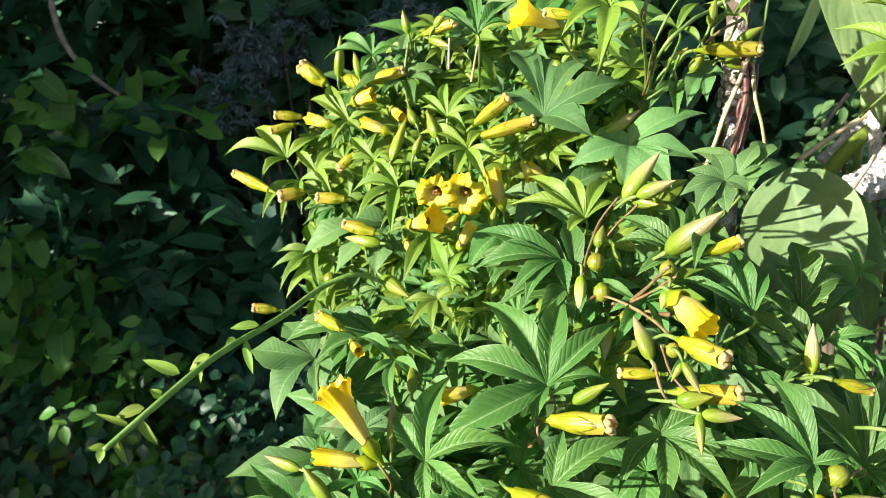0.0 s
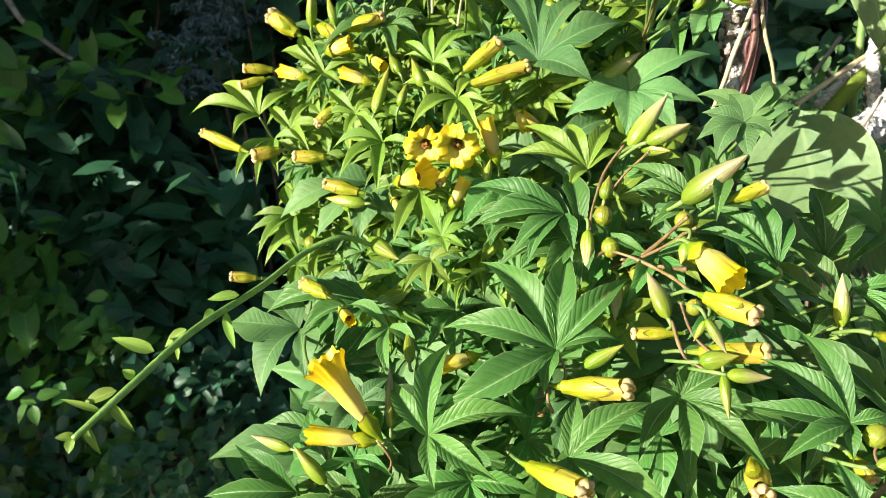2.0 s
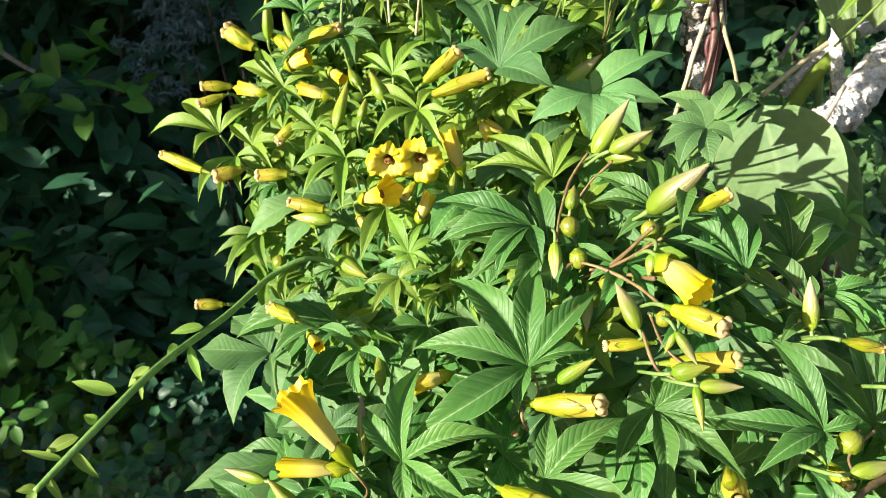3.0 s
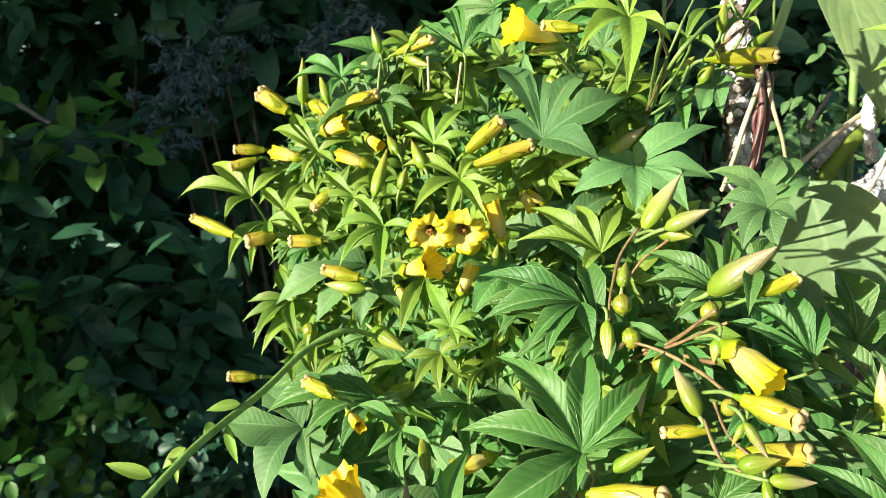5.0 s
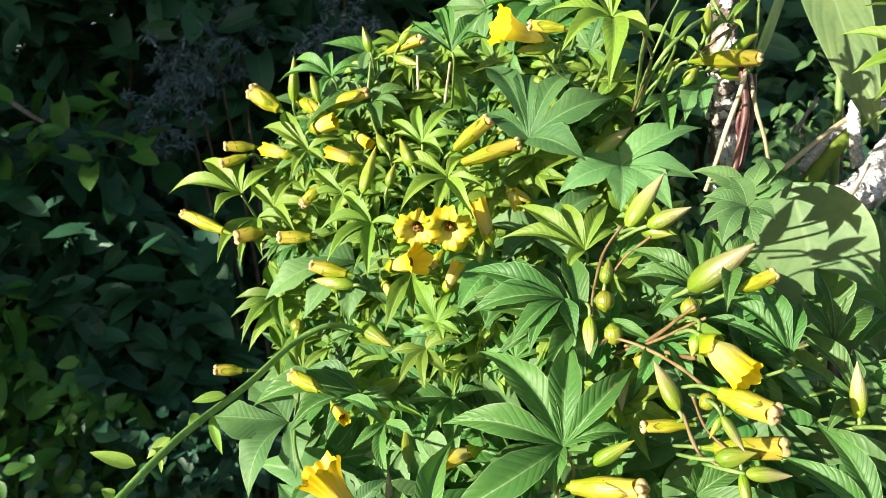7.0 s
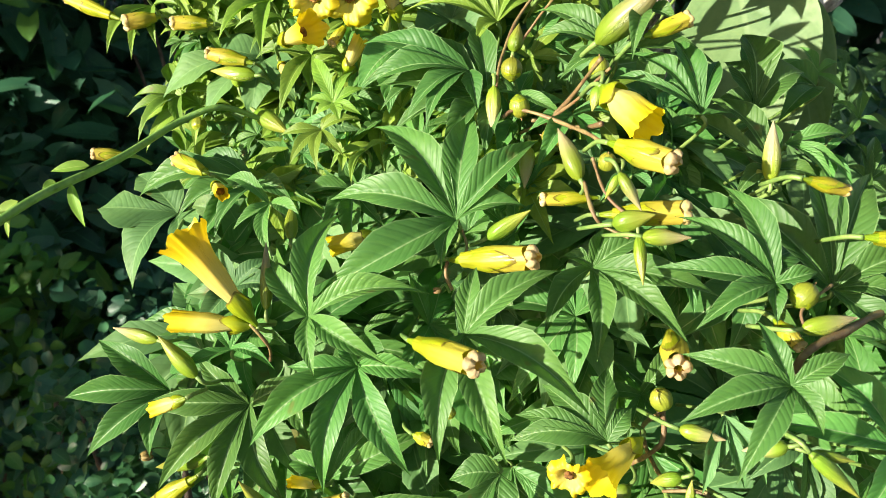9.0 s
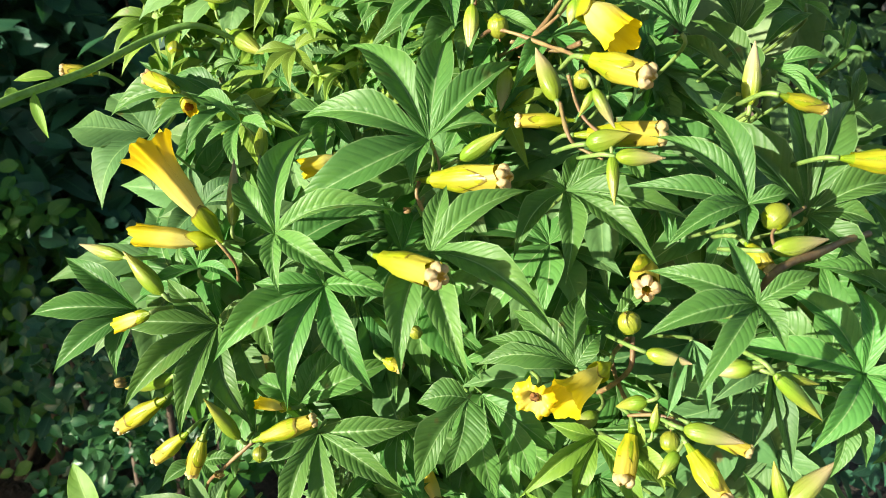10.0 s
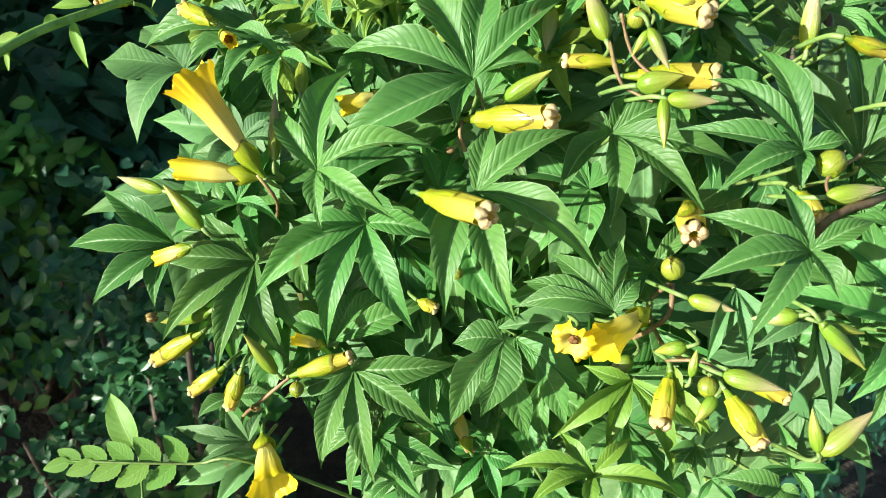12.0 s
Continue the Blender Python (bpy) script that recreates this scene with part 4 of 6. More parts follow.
palm_leaf(vine, (0.1533, 0.2803, 1.1458), (15.0, -43.8, 55.2), [(-132.1, 0.0172, 0), (-73.9, 0.0372, 0), (-37, 0.0378, 0), (-0, 0.0346, -0), (53.9, 0.0233, 0), (134.1, 0.0224, -0)], "mature")
palm_leaf(vine, (0.2046, 0.2962, 1.11), (7.3, -45.4, 66.2), [(-174.3, 0.0212, -0), (-115.5, 0.0292, -0), (-62.5, 0.0365, -0), (-0, 0.0515, -0), (41.4, 0.0429, -0), (83.5, 0.0334, 0)], "mature")
palm_leaf(vine, (0.2337, 0.3274, 1.125), (45.6, -4.9, -8.9), [(-123.3, 0.0189, -0), (-51.7, 0.0183, -0), (-0, 0.0437, -0), (53.4, 0.0271, -0)], "mature")
palm_leaf(vine, (0.274, 0.3793, 1.18), (40.8, -22.9, 10.6), [(-65.1, 0.0286, -0), (-0, 0.0212, -0), (49.8, 0.0323, 0)], "mature")
palm_leaf(vine, (0.1126, 0.3362, 1.095), (28.5, -28.8, 28.0), [(-44.3, 0.0405, -0), (-26.9, 0.0389, 0), (0, 0.0361, -0), (49.6, 0.0331, -0), (82.4, 0.0181, -0)], "mature", fold=0.35, width=0.165)
palm_leaf(vine, (0.1181, 0.3712, 1.07), (-33.3, -33.6, 126.2), [(-120.9, 0.0159, -0), (0, 0.0318, 0), (30, 0.0491, 0)], "pale", width=0.14)
palm_leaf(vine, (0.079, 0.3697, 1.064), (-59.7, 7.8, 177.9), [(-45.3, 0.0417, 0), (-22.5, 0.0461, 0), (0, 0.047, -0), (34.1, 0.0293, 0)], "mature", fold=0.35, width=0.19)
palm_leaf(vine, (0.1213, 0.3314, 1.0655), (-58.8, -15.3, 164.3), [(-75.8, 0.0385, 0), (-42.3, 0.0422, 0), (-0, 0.0319, -0), (33.6, 0.0405, -0), (87.9, 0.0205, 0)], "young")
palm_leaf(vine, (0.0985, 0.2958, 1.047), (-16.8, -22.3, 116.0), [(-194.4, 0.0226, -0), (-136.4, 0.0339, 0), (-57.7, 0.0186, 0), (-0, 0.0289, 0), (31.2, 0.034, 0), (86, 0.0208, 0)], "young")
palm_leaf(vine, (0.0053, 0.3625, 1.0529), (-59.2, 12.5, -179.3), [(-81.7, 0.0482, 0), (-43.2, 0.0482, 0), (0, 0.0518, 0), (29.2, 0.0460, 0), (79.8, 0.0333, 0)], "mature")
palm_leaf(vine, (-0.0044, 0.3824, 1.0562), (39.7, 25.1, -40.7), [(-109.4, 0.0283, 0), (-20, 0.0302, -0), (0, 0.0376, 0), (25.3, 0.0519, 0)], "mature")
palm_leaf(vine, (0.0157, 0.3541, 1.022), (-35.7, 30.9, -158.0), [(-86.7, 0.0242, -0), (-31.1, 0.0388, 0), (0, 0.0333, -0), (51.6, 0.0264, -0), (139, 0.0212, -0)], "mature")
palm_leaf(vine, (0.0705, 0.351, 1.074), (-56.3, -25.6, 157.3), [(-15.7, 0.034, 0), (0, 0.0429, 0), (53.1, 0.0219, -0)], "mature", fold=0.4, width=0.22)
palm_leaf(vine, (-0.0441, 0.3612, 1.016), (35.2, -31.5, 22.9), [(-79.4, 0.0262, -0), (-40.5, 0.0374, -0), (-0, 0.0203, 0), (62.3, 0.0169, 0)], "pale")
palm_leaf(vine, (-0.0367, 0.3606, 1.01), (-40.7, -23.2, 141.7), [(-63.7, 0.027, -0), (0, 0.0331, -0), (29.3, 0.0448, 0)], "pale")
palm_leaf(vine, (0.1365, 0.3675, 1.098), (-44.7, -11.5, 154.9), [(-165.6, 0.0341, 0), (-50.9, 0.0178, 0), (0, 0.0223, -0), (75.2, 0.0221, -0)], "mature")
palm_leaf(vine, (0.1521, 0.3202, 1.113), (-59.4, -10.5, 167.2), [(-39.7, 0.0289, -0), (-22.9, 0.0275, -0), (-0, 0.0196, 0), (8.2, 0.0308, 0)], "pale")
palm_leaf(vine, (0.1731, 0.3011, 1.111), (-59.0, -13.9, 165.2), [(-58.2, 0.0256, -0), (-24.7, 0.0355, 0), (0, 0.0291, 0), (43.1, 0.0252, 0)], "pale")
palm_leaf(vine, (0.187, 0.3132, 1.033), (-26.0, -39.2, 114.0), [(-151.9, 0.0174, -0), (-91.7, 0.0166, -0), (0, 0.0252, 0), (100.7, 0.021, 0)], "mature")
palm_leaf(vine, (0.2005, 0.2996, 1.098), (-59.4, -11.2, 166.8), [(-30.1, 0.0248, 0), (0, 0.0291, 0), (34.4, 0.022, -0)], "mature")
palm_leaf(vine, (-0.0414, 0.3749, 1.128), (42.7, 18.5, -32.6), [(-141.3, 0.0226, -0), (-73.9, 0.0182, 0), (-0, 0.0154, -0), (84.7, 0.0235, 0)], "mature")
palm_leaf(vine, (0.0155, 0.3762, 1.132), (-42.7, -18.5, 147.3), [(-136.5, 0.0198, 0), (-55.9, 0.0282, -0), (0, 0.0242, -0), (40.5, 0.0251, 0)], "mature")
palm_leaf(vine, (-0.0392, 0.3869, 1.152), (-2.7, 45.8, -107.4), [(-126.3, 0.0224, 0), (-48.4, 0.0206, 0), (-0, 0.0229, 0), (115.8, 0.0253, -0)], "pale", width=0.2)
palm_leaf(vine, (-0.1232, 0.5826, 1.29), (33.4, -33.4, 26.2), [(-98.8, 0.0271, 0), (-37.6, 0.0568, -0), (0, 0.0513, 0), (41.6, 0.0393, 0), (90.8, 0.0307, -0)], "young")
palm_leaf(vine, (-0.03, 0.5006, 1.273), (-39.3, -25.7, 138.4), [(-106.8, 0.0276, 0), (-43.3, 0.0403, 0), (0, 0.0373, 0), (45.5, 0.0318, 0), (97.6, 0.0301, 0)], "young")
palm_leaf(vine, (-0.0977, 0.5583, 1.221), (-25.6, -39.4, 113.5), [(-149, 0.0315, 0), (-83.7, 0.0351, 0), (-36.3, 0.0417, -0), (-0, 0.0354, 0), (24.8, 0.0324, -0), (87.4, 0.0299, -0), (129.4, 0.0303, -0)], "young")
palm_leaf(vine, (-0.0022, 0.4403, 1.211), (-45.7, 4.4, 170.7), [(-154.1, 0.012, 0), (-101.3, 0.0205, -0), (-37.2, 0.0215, -0), (0, 0.0242, -0), (35.9, 0.0243, -0), (87.2, 0.0199, -0)], "young", fold=0.4, width=0.13)
palm_leaf(vine, (0.0044, 0.4475, 1.223), (44.0, 14.4, -28.1), [(-147.7, 0.0108, 0), (-98.1, 0.0138, 0), (-49.6, 0.033, -0), (-0, 0.021, -0), (40.6, 0.0179, -0), (96.7, 0.0176, 0), (136.6, 0.0131, 0)], "young", fold=0.4, width=0.12)
palm_leaf(vine, (-0.0077, 0.4783, 1.2447), (-44.9, -10.5, 155.9), [(-100.1, 0.0187, -0), (-25.6, 0.0273, -0), (-0, 0.0394, -0), (73.4, 0.0303, -0)], "young", width=0.13)
palm_leaf(vine, (0.0862, 0.3915, 1.369), (8.0, -45.3, 65.2), [(-139.3, 0.0258, 0), (-94.3, 0.0476, 0), (-51.3, 0.0304, 0), (0, 0.0325, -0), (47.8, 0.0278, 0), (99, 0.0247, 0)], "young")
palm_leaf(vine, (0.0652, 0.4949, 1.319), (42.7, 18.5, -32.6), [(-79.8, 0.0366, 0), (-52.3, 0.0722, 0), (-28, 0.0552, 0), (0, 0.0594, -0), (33.7, 0.0576, 0), (96, 0.0391, 0)], "pale", fold=0.4, width=0.19)
palm_leaf(vine, (0.1202, 0.4974, 1.3), (-52.8, -0.5, 161.2), [(-119.2, 0.0528, -0), (-75.7, 0.0455, 0), (-42.1, 0.0439, -0), (0, 0.0331, -0), (62, 0.0412, -0), (95.5, 0.031, 0)], "pale", fold=0.35, width=0.21)
palm_leaf(vine, (0.0161, 0.4915, 1.298), (-45.6, -5.3, 161.2), [(-154.7, 0.0193, -0), (-76.9, 0.0243, -0), (-38, 0.0349, -0), (0, 0.0294, 0), (38.5, 0.0349, 0), (101.4, 0.0385, -0)], "young")
palm_leaf(vine, (0.0027, 0.5016, 1.319), (41.4, 21.8, -36.5), [(-98.4, 0.0219, -0), (-77.8, 0.0301, 0), (-40.6, 0.033, -0), (-0, 0.0334, 0), (51, 0.0264, 0), (96.6, 0.0186, 0)], "young")
palm_leaf(vine, (-0.0286, 0.571, 1.348), (-39.5, -25.4, 138.9), [(-144.6, 0.0279, 0), (-93.8, 0.0341, 0), (-59.3, 0.0315, 0), (0, 0.0271, 0), (23.3, 0.0489, 0), (77.9, 0.0339, 0)], "mature")
palm_leaf(vine, (-0.0543, 0.573, 1.366), (28.0, -37.9, 35.4), [(-108.3, 0.0194, -0), (-33.8, 0.0384, -0), (-0, 0.0367, -0), (48.2, 0.0272, -0), (132, 0.0218, -0)], "mature")
palm_leaf(vine, (-0.0024, 0.5694, 1.3687), (-38.9, -26.5, 137.4), [(-160.4, 0.0203, 0), (-99.4, 0.0280, -0), (-47.8, 0.0183, 0), (0, 0.0177, -0), (65.8, 0.0319, -0), (95, 0.0336, 0)], "young")
palm_leaf(vine, (0.0226, 0.5006, 1.371), (45.5, -5.9, -7.9), [(-51.1, 0.0384, -0), (-34.8, 0.038, 0), (-17.4, 0.0419, -0), (0, 0.0432, 0), (33.1, 0.0347, -0), (78.9, 0.0227, 0)], "mature")
palm_leaf(vine, (-0.08, 0.4584, 1.169), (2.3, -45.8, 73.1), [(-112, 0.0330, 0), (-76, 0.0450, 0), (0, 0.0465, 0), (36, 0.0374, 0)], "pale", fold=0.3, width=0.29)
palm_leaf(vine, (-0.0448, 0.5575, 1.2408), (-40.9, -22.8, 142.3), [(-71.5, 0.0448, 0), (-35.7, 0.0472, 0), (0, 0.0528, 0), (29.7, 0.0666, -0), (58.1, 0.0449, 0)], "pale", fold=0.25, width=0.24)
palm_leaf(vine, (-0.0388, 0.4554, 1.1832), (-28.1, -37.8, 117.5), [(-124.3, 0.0242, -0), (-32.4, 0.0338, -0), (0, 0.0438, -0), (23, 0.0629, 0), (52.1, 0.0391, -0)], "mature")
palm_leaf(vine, (0.0111, 0.453, 1.178), (-45.5, 6.0, 172.3), [(-100.7, 0.0203, 0), (-33.6, 0.0299, 0), (0, 0.0408, -0), (35.5, 0.0295, -0), (87.7, 0.0285, -0)], "mature")
palm_leaf(vine, (-0.025, 0.4101, 1.183), (-35.6, -31.0, 130.6), [(-99.5, 0.0251, -0), (-60.3, 0.0307, -0), (-0, 0.0202, -0), (71.1, 0.0271, 0)], "mature")
palm_leaf(vine, (0.0844, 0.4421, 1.259), (43.7, -15.5, 1.9), [(-122.4, 0.0165, 0), (-58.5, 0.0475, 0), (-27.7, 0.0491, -0), (-0, 0.0349, 0), (44.9, 0.0338, -0), (80.7, 0.0217, 0)], "young")
palm_leaf(vine, (0.0767, 0.4193, 1.2255), (8.2, -45.2, 64.9), [(-98.4, 0.0327, -0), (-68.7, 0.0378, -0), (-33.6, 0.0485, -0), (0, 0.0553, -0), (42.2, 0.0482, -0), (68.8, 0.0451, -0)], "mature")
palm_leaf(vine, (0.1245, 0.3858, 1.2444), (45.6, -5.6, -8.2), [(-111.8, 0.0256, -0), (-67.8, 0.0349, -0), (-43.6, 0.0414, 0), (-0, 0.0353, -0), (18.8, 0.0398, 0), (40.7, 0.0401, -0), (109.9, 0.0418, -0)], "mature")
palm_leaf(vine, (0.1737, 0.4384, 1.281), (26.0, 9.9, -31.9), [(-71.2, 0.0288, 0), (-33.7, 0.0281, -0), (0, 0.0442, 0), (33, 0.0285, -0), (160.1, 0.0168, -0)], "pale", fold=0.3, width=0.2)
palm_leaf(vine, (0.1818, 0.3767, 1.221), (45.8, -1.7, -12.0), [(-76.2, 0.0172, -0), (-19.8, 0.0279, 0), (-0, 0.0408, -0), (50.6, 0.0284, 0)], "mature", width=0.2)
palm_leaf(vine, (0.1808, 0.3558, 1.2), (33.6, -33.2, 25.9), [(-196.8, 0.0188, 0), (-83, 0.0217, 0), (-5.5, 0.0177, -0), (0, 0.0419, -0), (14.7, 0.0435, -0), (48.1, 0.0246, -0)], "mature")
palm_leaf(vine, (0.1877, 0.3605, 1.209), (-29.4, 36.9, -146.9), [(-44.8, 0.023, 0), (0, 0.026, -0), (21.2, 0.0257, -0)], "mature")
palm_leaf(vine, (0.1499, 0.3549, 1.223), (36.8, -29.5, 19.7), [(-18.3, 0.0379, 0), (-12.1, 0.0218, -0), (-0, 0.042, 0), (27, 0.0406, -0), (60.9, 0.0266, -0)], "mature")
palm_leaf(vine, (0.1252, 0.3593, 1.2), (-38.1, 27.7, -163.0), [(-155.9, 0.0171, 0), (-60, 0.0176, -0), (-0, 0.0135, 0), (83.2, 0.0186, -0)], "mature")
palm_leaf(vine, (0.0885, 0.4237, 1.214), (28.2, -37.7, 35.1), [(-107.1, 0.0234, 0), (-6.5, 0.0313, -0), (-0, 0.0592, 0), (73.5, 0.032, -0), (126.6, 0.0276, -0)], "mature")
palm_leaf(vine, (0.1116, 0.4028, 1.2189), (-42.7, -18.5, 147.4), [(-108.9, 0.0221, -0), (-45, 0.0345, -0), (0, 0.0340, 0), (37.1, 0.0214, -0)], "mature")
palm_leaf(vine, (0.0451, 0.4673, 1.25), (-45.5, -6.3, 160.2), [(-35.1, 0.0387, 0), (-0, 0.0454, -0), (28.2, 0.0413, -0)], "mature", fold=0.35, width=0.24)
palm_leaf(vine, (0.0494, 0.4419, 1.232), (-39.2, 25.9, -165.5), [(-137.9, 0.0226, -0), (-66, 0.028, -0), (-0, 0.0317, -0), (86.7, 0.0269, -0), (125.7, 0.0313, -0)], "mature")
palm_leaf(vine, (0.067, 0.4955, 1.26), (-37.1, 29.1, -161.0), [(-113.6, 0.0329, -0), (-86.7, 0.0525, -0), (-0, 0.034, 0), (86.6, 0.0279, 0), (149.9, 0.0327, 0)], "pale", width=0.2)
palm_leaf(vine, (-0.0475, 0.5193, 1.29), (-3.2, -45.7, 80.8), [(-140.9, 0.0204, -0), (-80.3, 0.0243, -0), (0, 0.022, -0), (47.4, 0.0322, 0), (132.7, 0.0143, -0)], "young")
palm_leaf(vine, (-0.0242, 0.5057, 1.264), (-41.9, -20.5, 145.1), [(-189.5, 0.023, 0), (-96.9, 0.024, 0), (-0, 0.0281, 0), (45.1, 0.0284, -0)], "young")
palm_leaf(vine, (-0.1101, 0.5664, 1.274), (-45.8, -1.1, 165.2), [(-78.9, 0.0265, 0), (-22.1, 0.0355, 0), (-0, 0.0419, 0), (25, 0.0414, 0)], "young")
palm_leaf(vine, (-0.0984, 0.5682, 1.281), (-2.6, 45.8, -107.3), [(-138.5, 0.0309, -0), (-68.8, 0.0272, -0), (0, 0.0329, 0), (46.2, 0.0331, 0)], "young")
palm_leaf(vine, (-0.0732, 0.5734, 1.318), (20.8, 41.8, -74.0), [(-126.3, 0.0464, 0), (-100.7, 0.0482, -0), (0, 0.0244, -0), (62.3, 0.0256, -0), (126.5, 0.0261, -0)], "young")
palm_leaf(vine, (0.1549, 0.5192, 1.341), (-40.6, -23.4, 141.5), [(-87.4, 0.0193, -0), (-33.9, 0.0386, 0), (-0, 0.0334, -0), (117.5, 0.0252, 0)], "mature")
palm_leaf(vine, (0.1394, 0.4656, 1.368), (21.0, -41.7, 46.4), [(-149.2, 0.0253, -0), (-93.1, 0.0233, -0), (-0, 0.0187, -0), (99.7, 0.0265, 0)], "young")
palm_leaf(vine, (0.2491, 0.4202, 1.346), (32.3, -34.4, 28.1), [(-79.8, 0.038, 0), (-45.8, 0.0343, 0), (0, 0.0419, -0), (31.5, 0.0504, -0)], "young")
palm_leaf(vine, (0.068, 0.4209, 1.238), (-36.8, -29.6, 132.9), [(-58.1, 0.0246, 0), (-16.2, 0.0362, -0), (-0, 0.0377, -0), (34.7, 0.0498, -0), (65.1, 0.0544, -0)], "mature")
palm_leaf(vine, (0.089, 0.4132, 1.228), (2.8, -45.8, 72.4), [(-150.7, 0.0258, -0), (0, 0.0175, 0), (46.1, 0.0166, -0)], "mature")
palm_leaf(vine, (-0.0851, 0.5536, 1.215), (-24.3, -40.1, 111.4), [(-154.6, 0.02, 0), (-72.2, 0.0333, -0), (-27.6, 0.0444, 0), (0, 0.0412, 0), (37.4, 0.028, -0), (75.9, 0.0253, 0), (108.9, 0.0289, 0)], "young", fold=0.4)
palm_leaf(vine, (-0.0795, 0.5172, 1.179), (45.6, -5.0, -8.8), [(-119.5, 0.0174, 0), (-33.5, 0.021, -0), (0, 0.0269, -0), (51.9, 0.0265, 0)], "young")
palm_leaf(vine, (0.0185, 0.4447, 1.2), (-45.3, -7.8, 158.7), [(-127.8, 0.0119, -0), (0, 0.0216, 0), (65.2, 0.0157, -0)], "young")
palm_leaf(vine, (0.1884, 0.3894, 1.226), (45.6, 5.5, -19.1), [(-13.3, 0.0323, -0), (-0, 0.0291, 0), (54.4, 0.0135, -0)], "mature", width=0.2)
palm_leaf(vine, (0.2175, 0.3952, 1.228), (-15.8, -43.6, 98.7), [(-31.7, 0.0262, 0), (-0, 0.0236, 0), (45.3, 0.0195, -0)], "mature", width=0.22)
palm_leaf(vine, (0.1318, 0.3102, 1.073), (-34.4, 32.4, -155.6), [(-147.3, 0.0133, 0), (-0, 0.0183, -0), (15.1, 0.0176, 0)], "young", width=0.2)
palm_leaf(vine, (0.1432, 0.3101, 1.048), (-41.6, -21.2, 144.2), [(-79.3, 0.0058, -0), (-39.7, 0.015, 0), (-0, 0.0163, -0), (41.3, 0.0113, -0)], "mature", width=0.2)
palm_leaf(vine, (0.1467, 0.2986, 1.041), (-33.9, 32.9, -154.7), [(-79.8, 0.008, -0), (0, 0.0138, 0), (77.6, 0.0128, -0)], "mature")
palm_leaf(vine, (0.168, 0.2886, 1.045), (-41.2, -22.1, 143.1), [(-107.7, 0.0081, -0), (-0, 0.0116, 0), (60.8, 0.0233, -0)], "mature", width=0.2)
palm_leaf(vine, (0.0855, 0.3199, 1.023), (-45.7, 3.8, 170.0), [(-50.4, 0.015, 0), (0, 0.0166, -0), (82.7, 0.013, 0)], "mature")
palm_leaf(vine, (0.1637, 0.4863, 1.344), (-43.9, -14.8, 151.4), [(-105.2, 0.0116, -0), (-21.8, 0.0253, -0), (0, 0.0308, -0), (48.6, 0.0161, -0), (122.6, 0.0197, -0)], "pale", fold=0.4, width=0.2)
palm_leaf(vine, (0.1777, 0.4821, 1.378), (31.5, -35.2, 29.6), [(-161.3, 0.0132, -0), (-77.3, 0.0198, 0), (-0, 0.0211, -0), (91.5, 0.0236, 0)], "young")
palm_leaf(vine, (0.1704, 0.4409, 1.284), (29.4, -36.9, 33.2), [(-89.8, 0.0219, 0), (-48, 0.0255, -0), (0, 0.0319, 0), (83.7, 0.0261, -0), (127.8, 0.0155, 0)], "pale", fold=0.3, width=0.2)
palm_leaf(vine, (0.1424, 0.3799, 1.284), (-23.8, -40.4, 110.6), [(-115.8, 0.0142, -0), (-65.6, 0.0225, 0), (-34.1, 0.027, -0), (0, 0.0236, 0), (44.8, 0.019, -0), (96.6, 0.0185, -0)], "pale", fold=0.3, width=0.22)
palm_leaf(vine, (0.1293, 0.3654, 1.2614), (-29.6, 36.7, -147.1), [(-145.8, 0.0192, 0), (-91.4, 0.0180, -0), (0, 0.0146, -0), (68.4, 0.0255, -0), (118.9, 0.0153, -0)], "mature", width=0.16)
palm_leaf(vine, (0.0422, 0.3652, 1.055), (-60.0, 0.2, 173.5), [(-82.5, 0.0221, 0), (-37, 0.029, -0), (0, 0.0314, 0), (43, 0.0234, 0)], "mature", width=0.16)
palm_leaf(vine, (0.0707, 0.4006, 0.9739), (-55.0, -29.3, 154.5), [(-109.2, 0.0237, 0), (-54.6, 0.0293, -0), (-0, 0.0279, -0), (70.8, 0.0240, 0), (153, 0.0181, -0)], "mature", width=0.16)
palm_leaf(vine, (0.0237, 0.3555, 0.9958), (-38.9, -26.4, 137.6), [(-151, 0.0195, 0), (-98.4, 0.0206, 0), (0, 0.0182, 0), (75.8, 0.0198, 0)], "mature", width=0.16)
palm_leaf(vine, (-0.0526, 0.3829, 1.026), (-45.8, -0.6, 165.7), [(-97.7, 0.0199, -0), (-52.7, 0.0226, -0), (0, 0.0216, 0), (51.9, 0.0215, 0)], "mature", width=0.16)
palm_leaf(vine, (0.2041, 0.3616, 1.204), (32.3, 34.4, -55.4), [(-104.7, 0.0181, 0), (-67, 0.0161, -0), (0, 0.0117, 0), (98.4, 0.0183, -0), (132.9, 0.0203, -0)], "mature")
palm_leaf(vine, (0.2382, 0.3823, 1.187), (44.6, 12.0, -25.6), [(-60.9, 0.0122, -0), (-23.4, 0.0214, 0), (0, 0.0257, 0), (36.7, 0.0158, 0), (119.1, 0.0118, 0)], "mature")
palm_leaf(vine, (0.2304, 0.4179, 1.231), (44.1, -13.8, 0.1), [(-111, 0.0209, 0), (-53.5, 0.0232, -0), (0, 0.0184, 0), (76.3, 0.0126, -0), (159.7, 0.0172, -0)], "mature")
palm_leaf(vine, (0.2438, 0.4029, 1.212), (44.9, 10.3, -23.8), [(-160.9, 0.0154, 0), (-63.7, 0.0148, -0), (-0, 0.017, -0), (93.8, 0.0097, -0)], "mature")

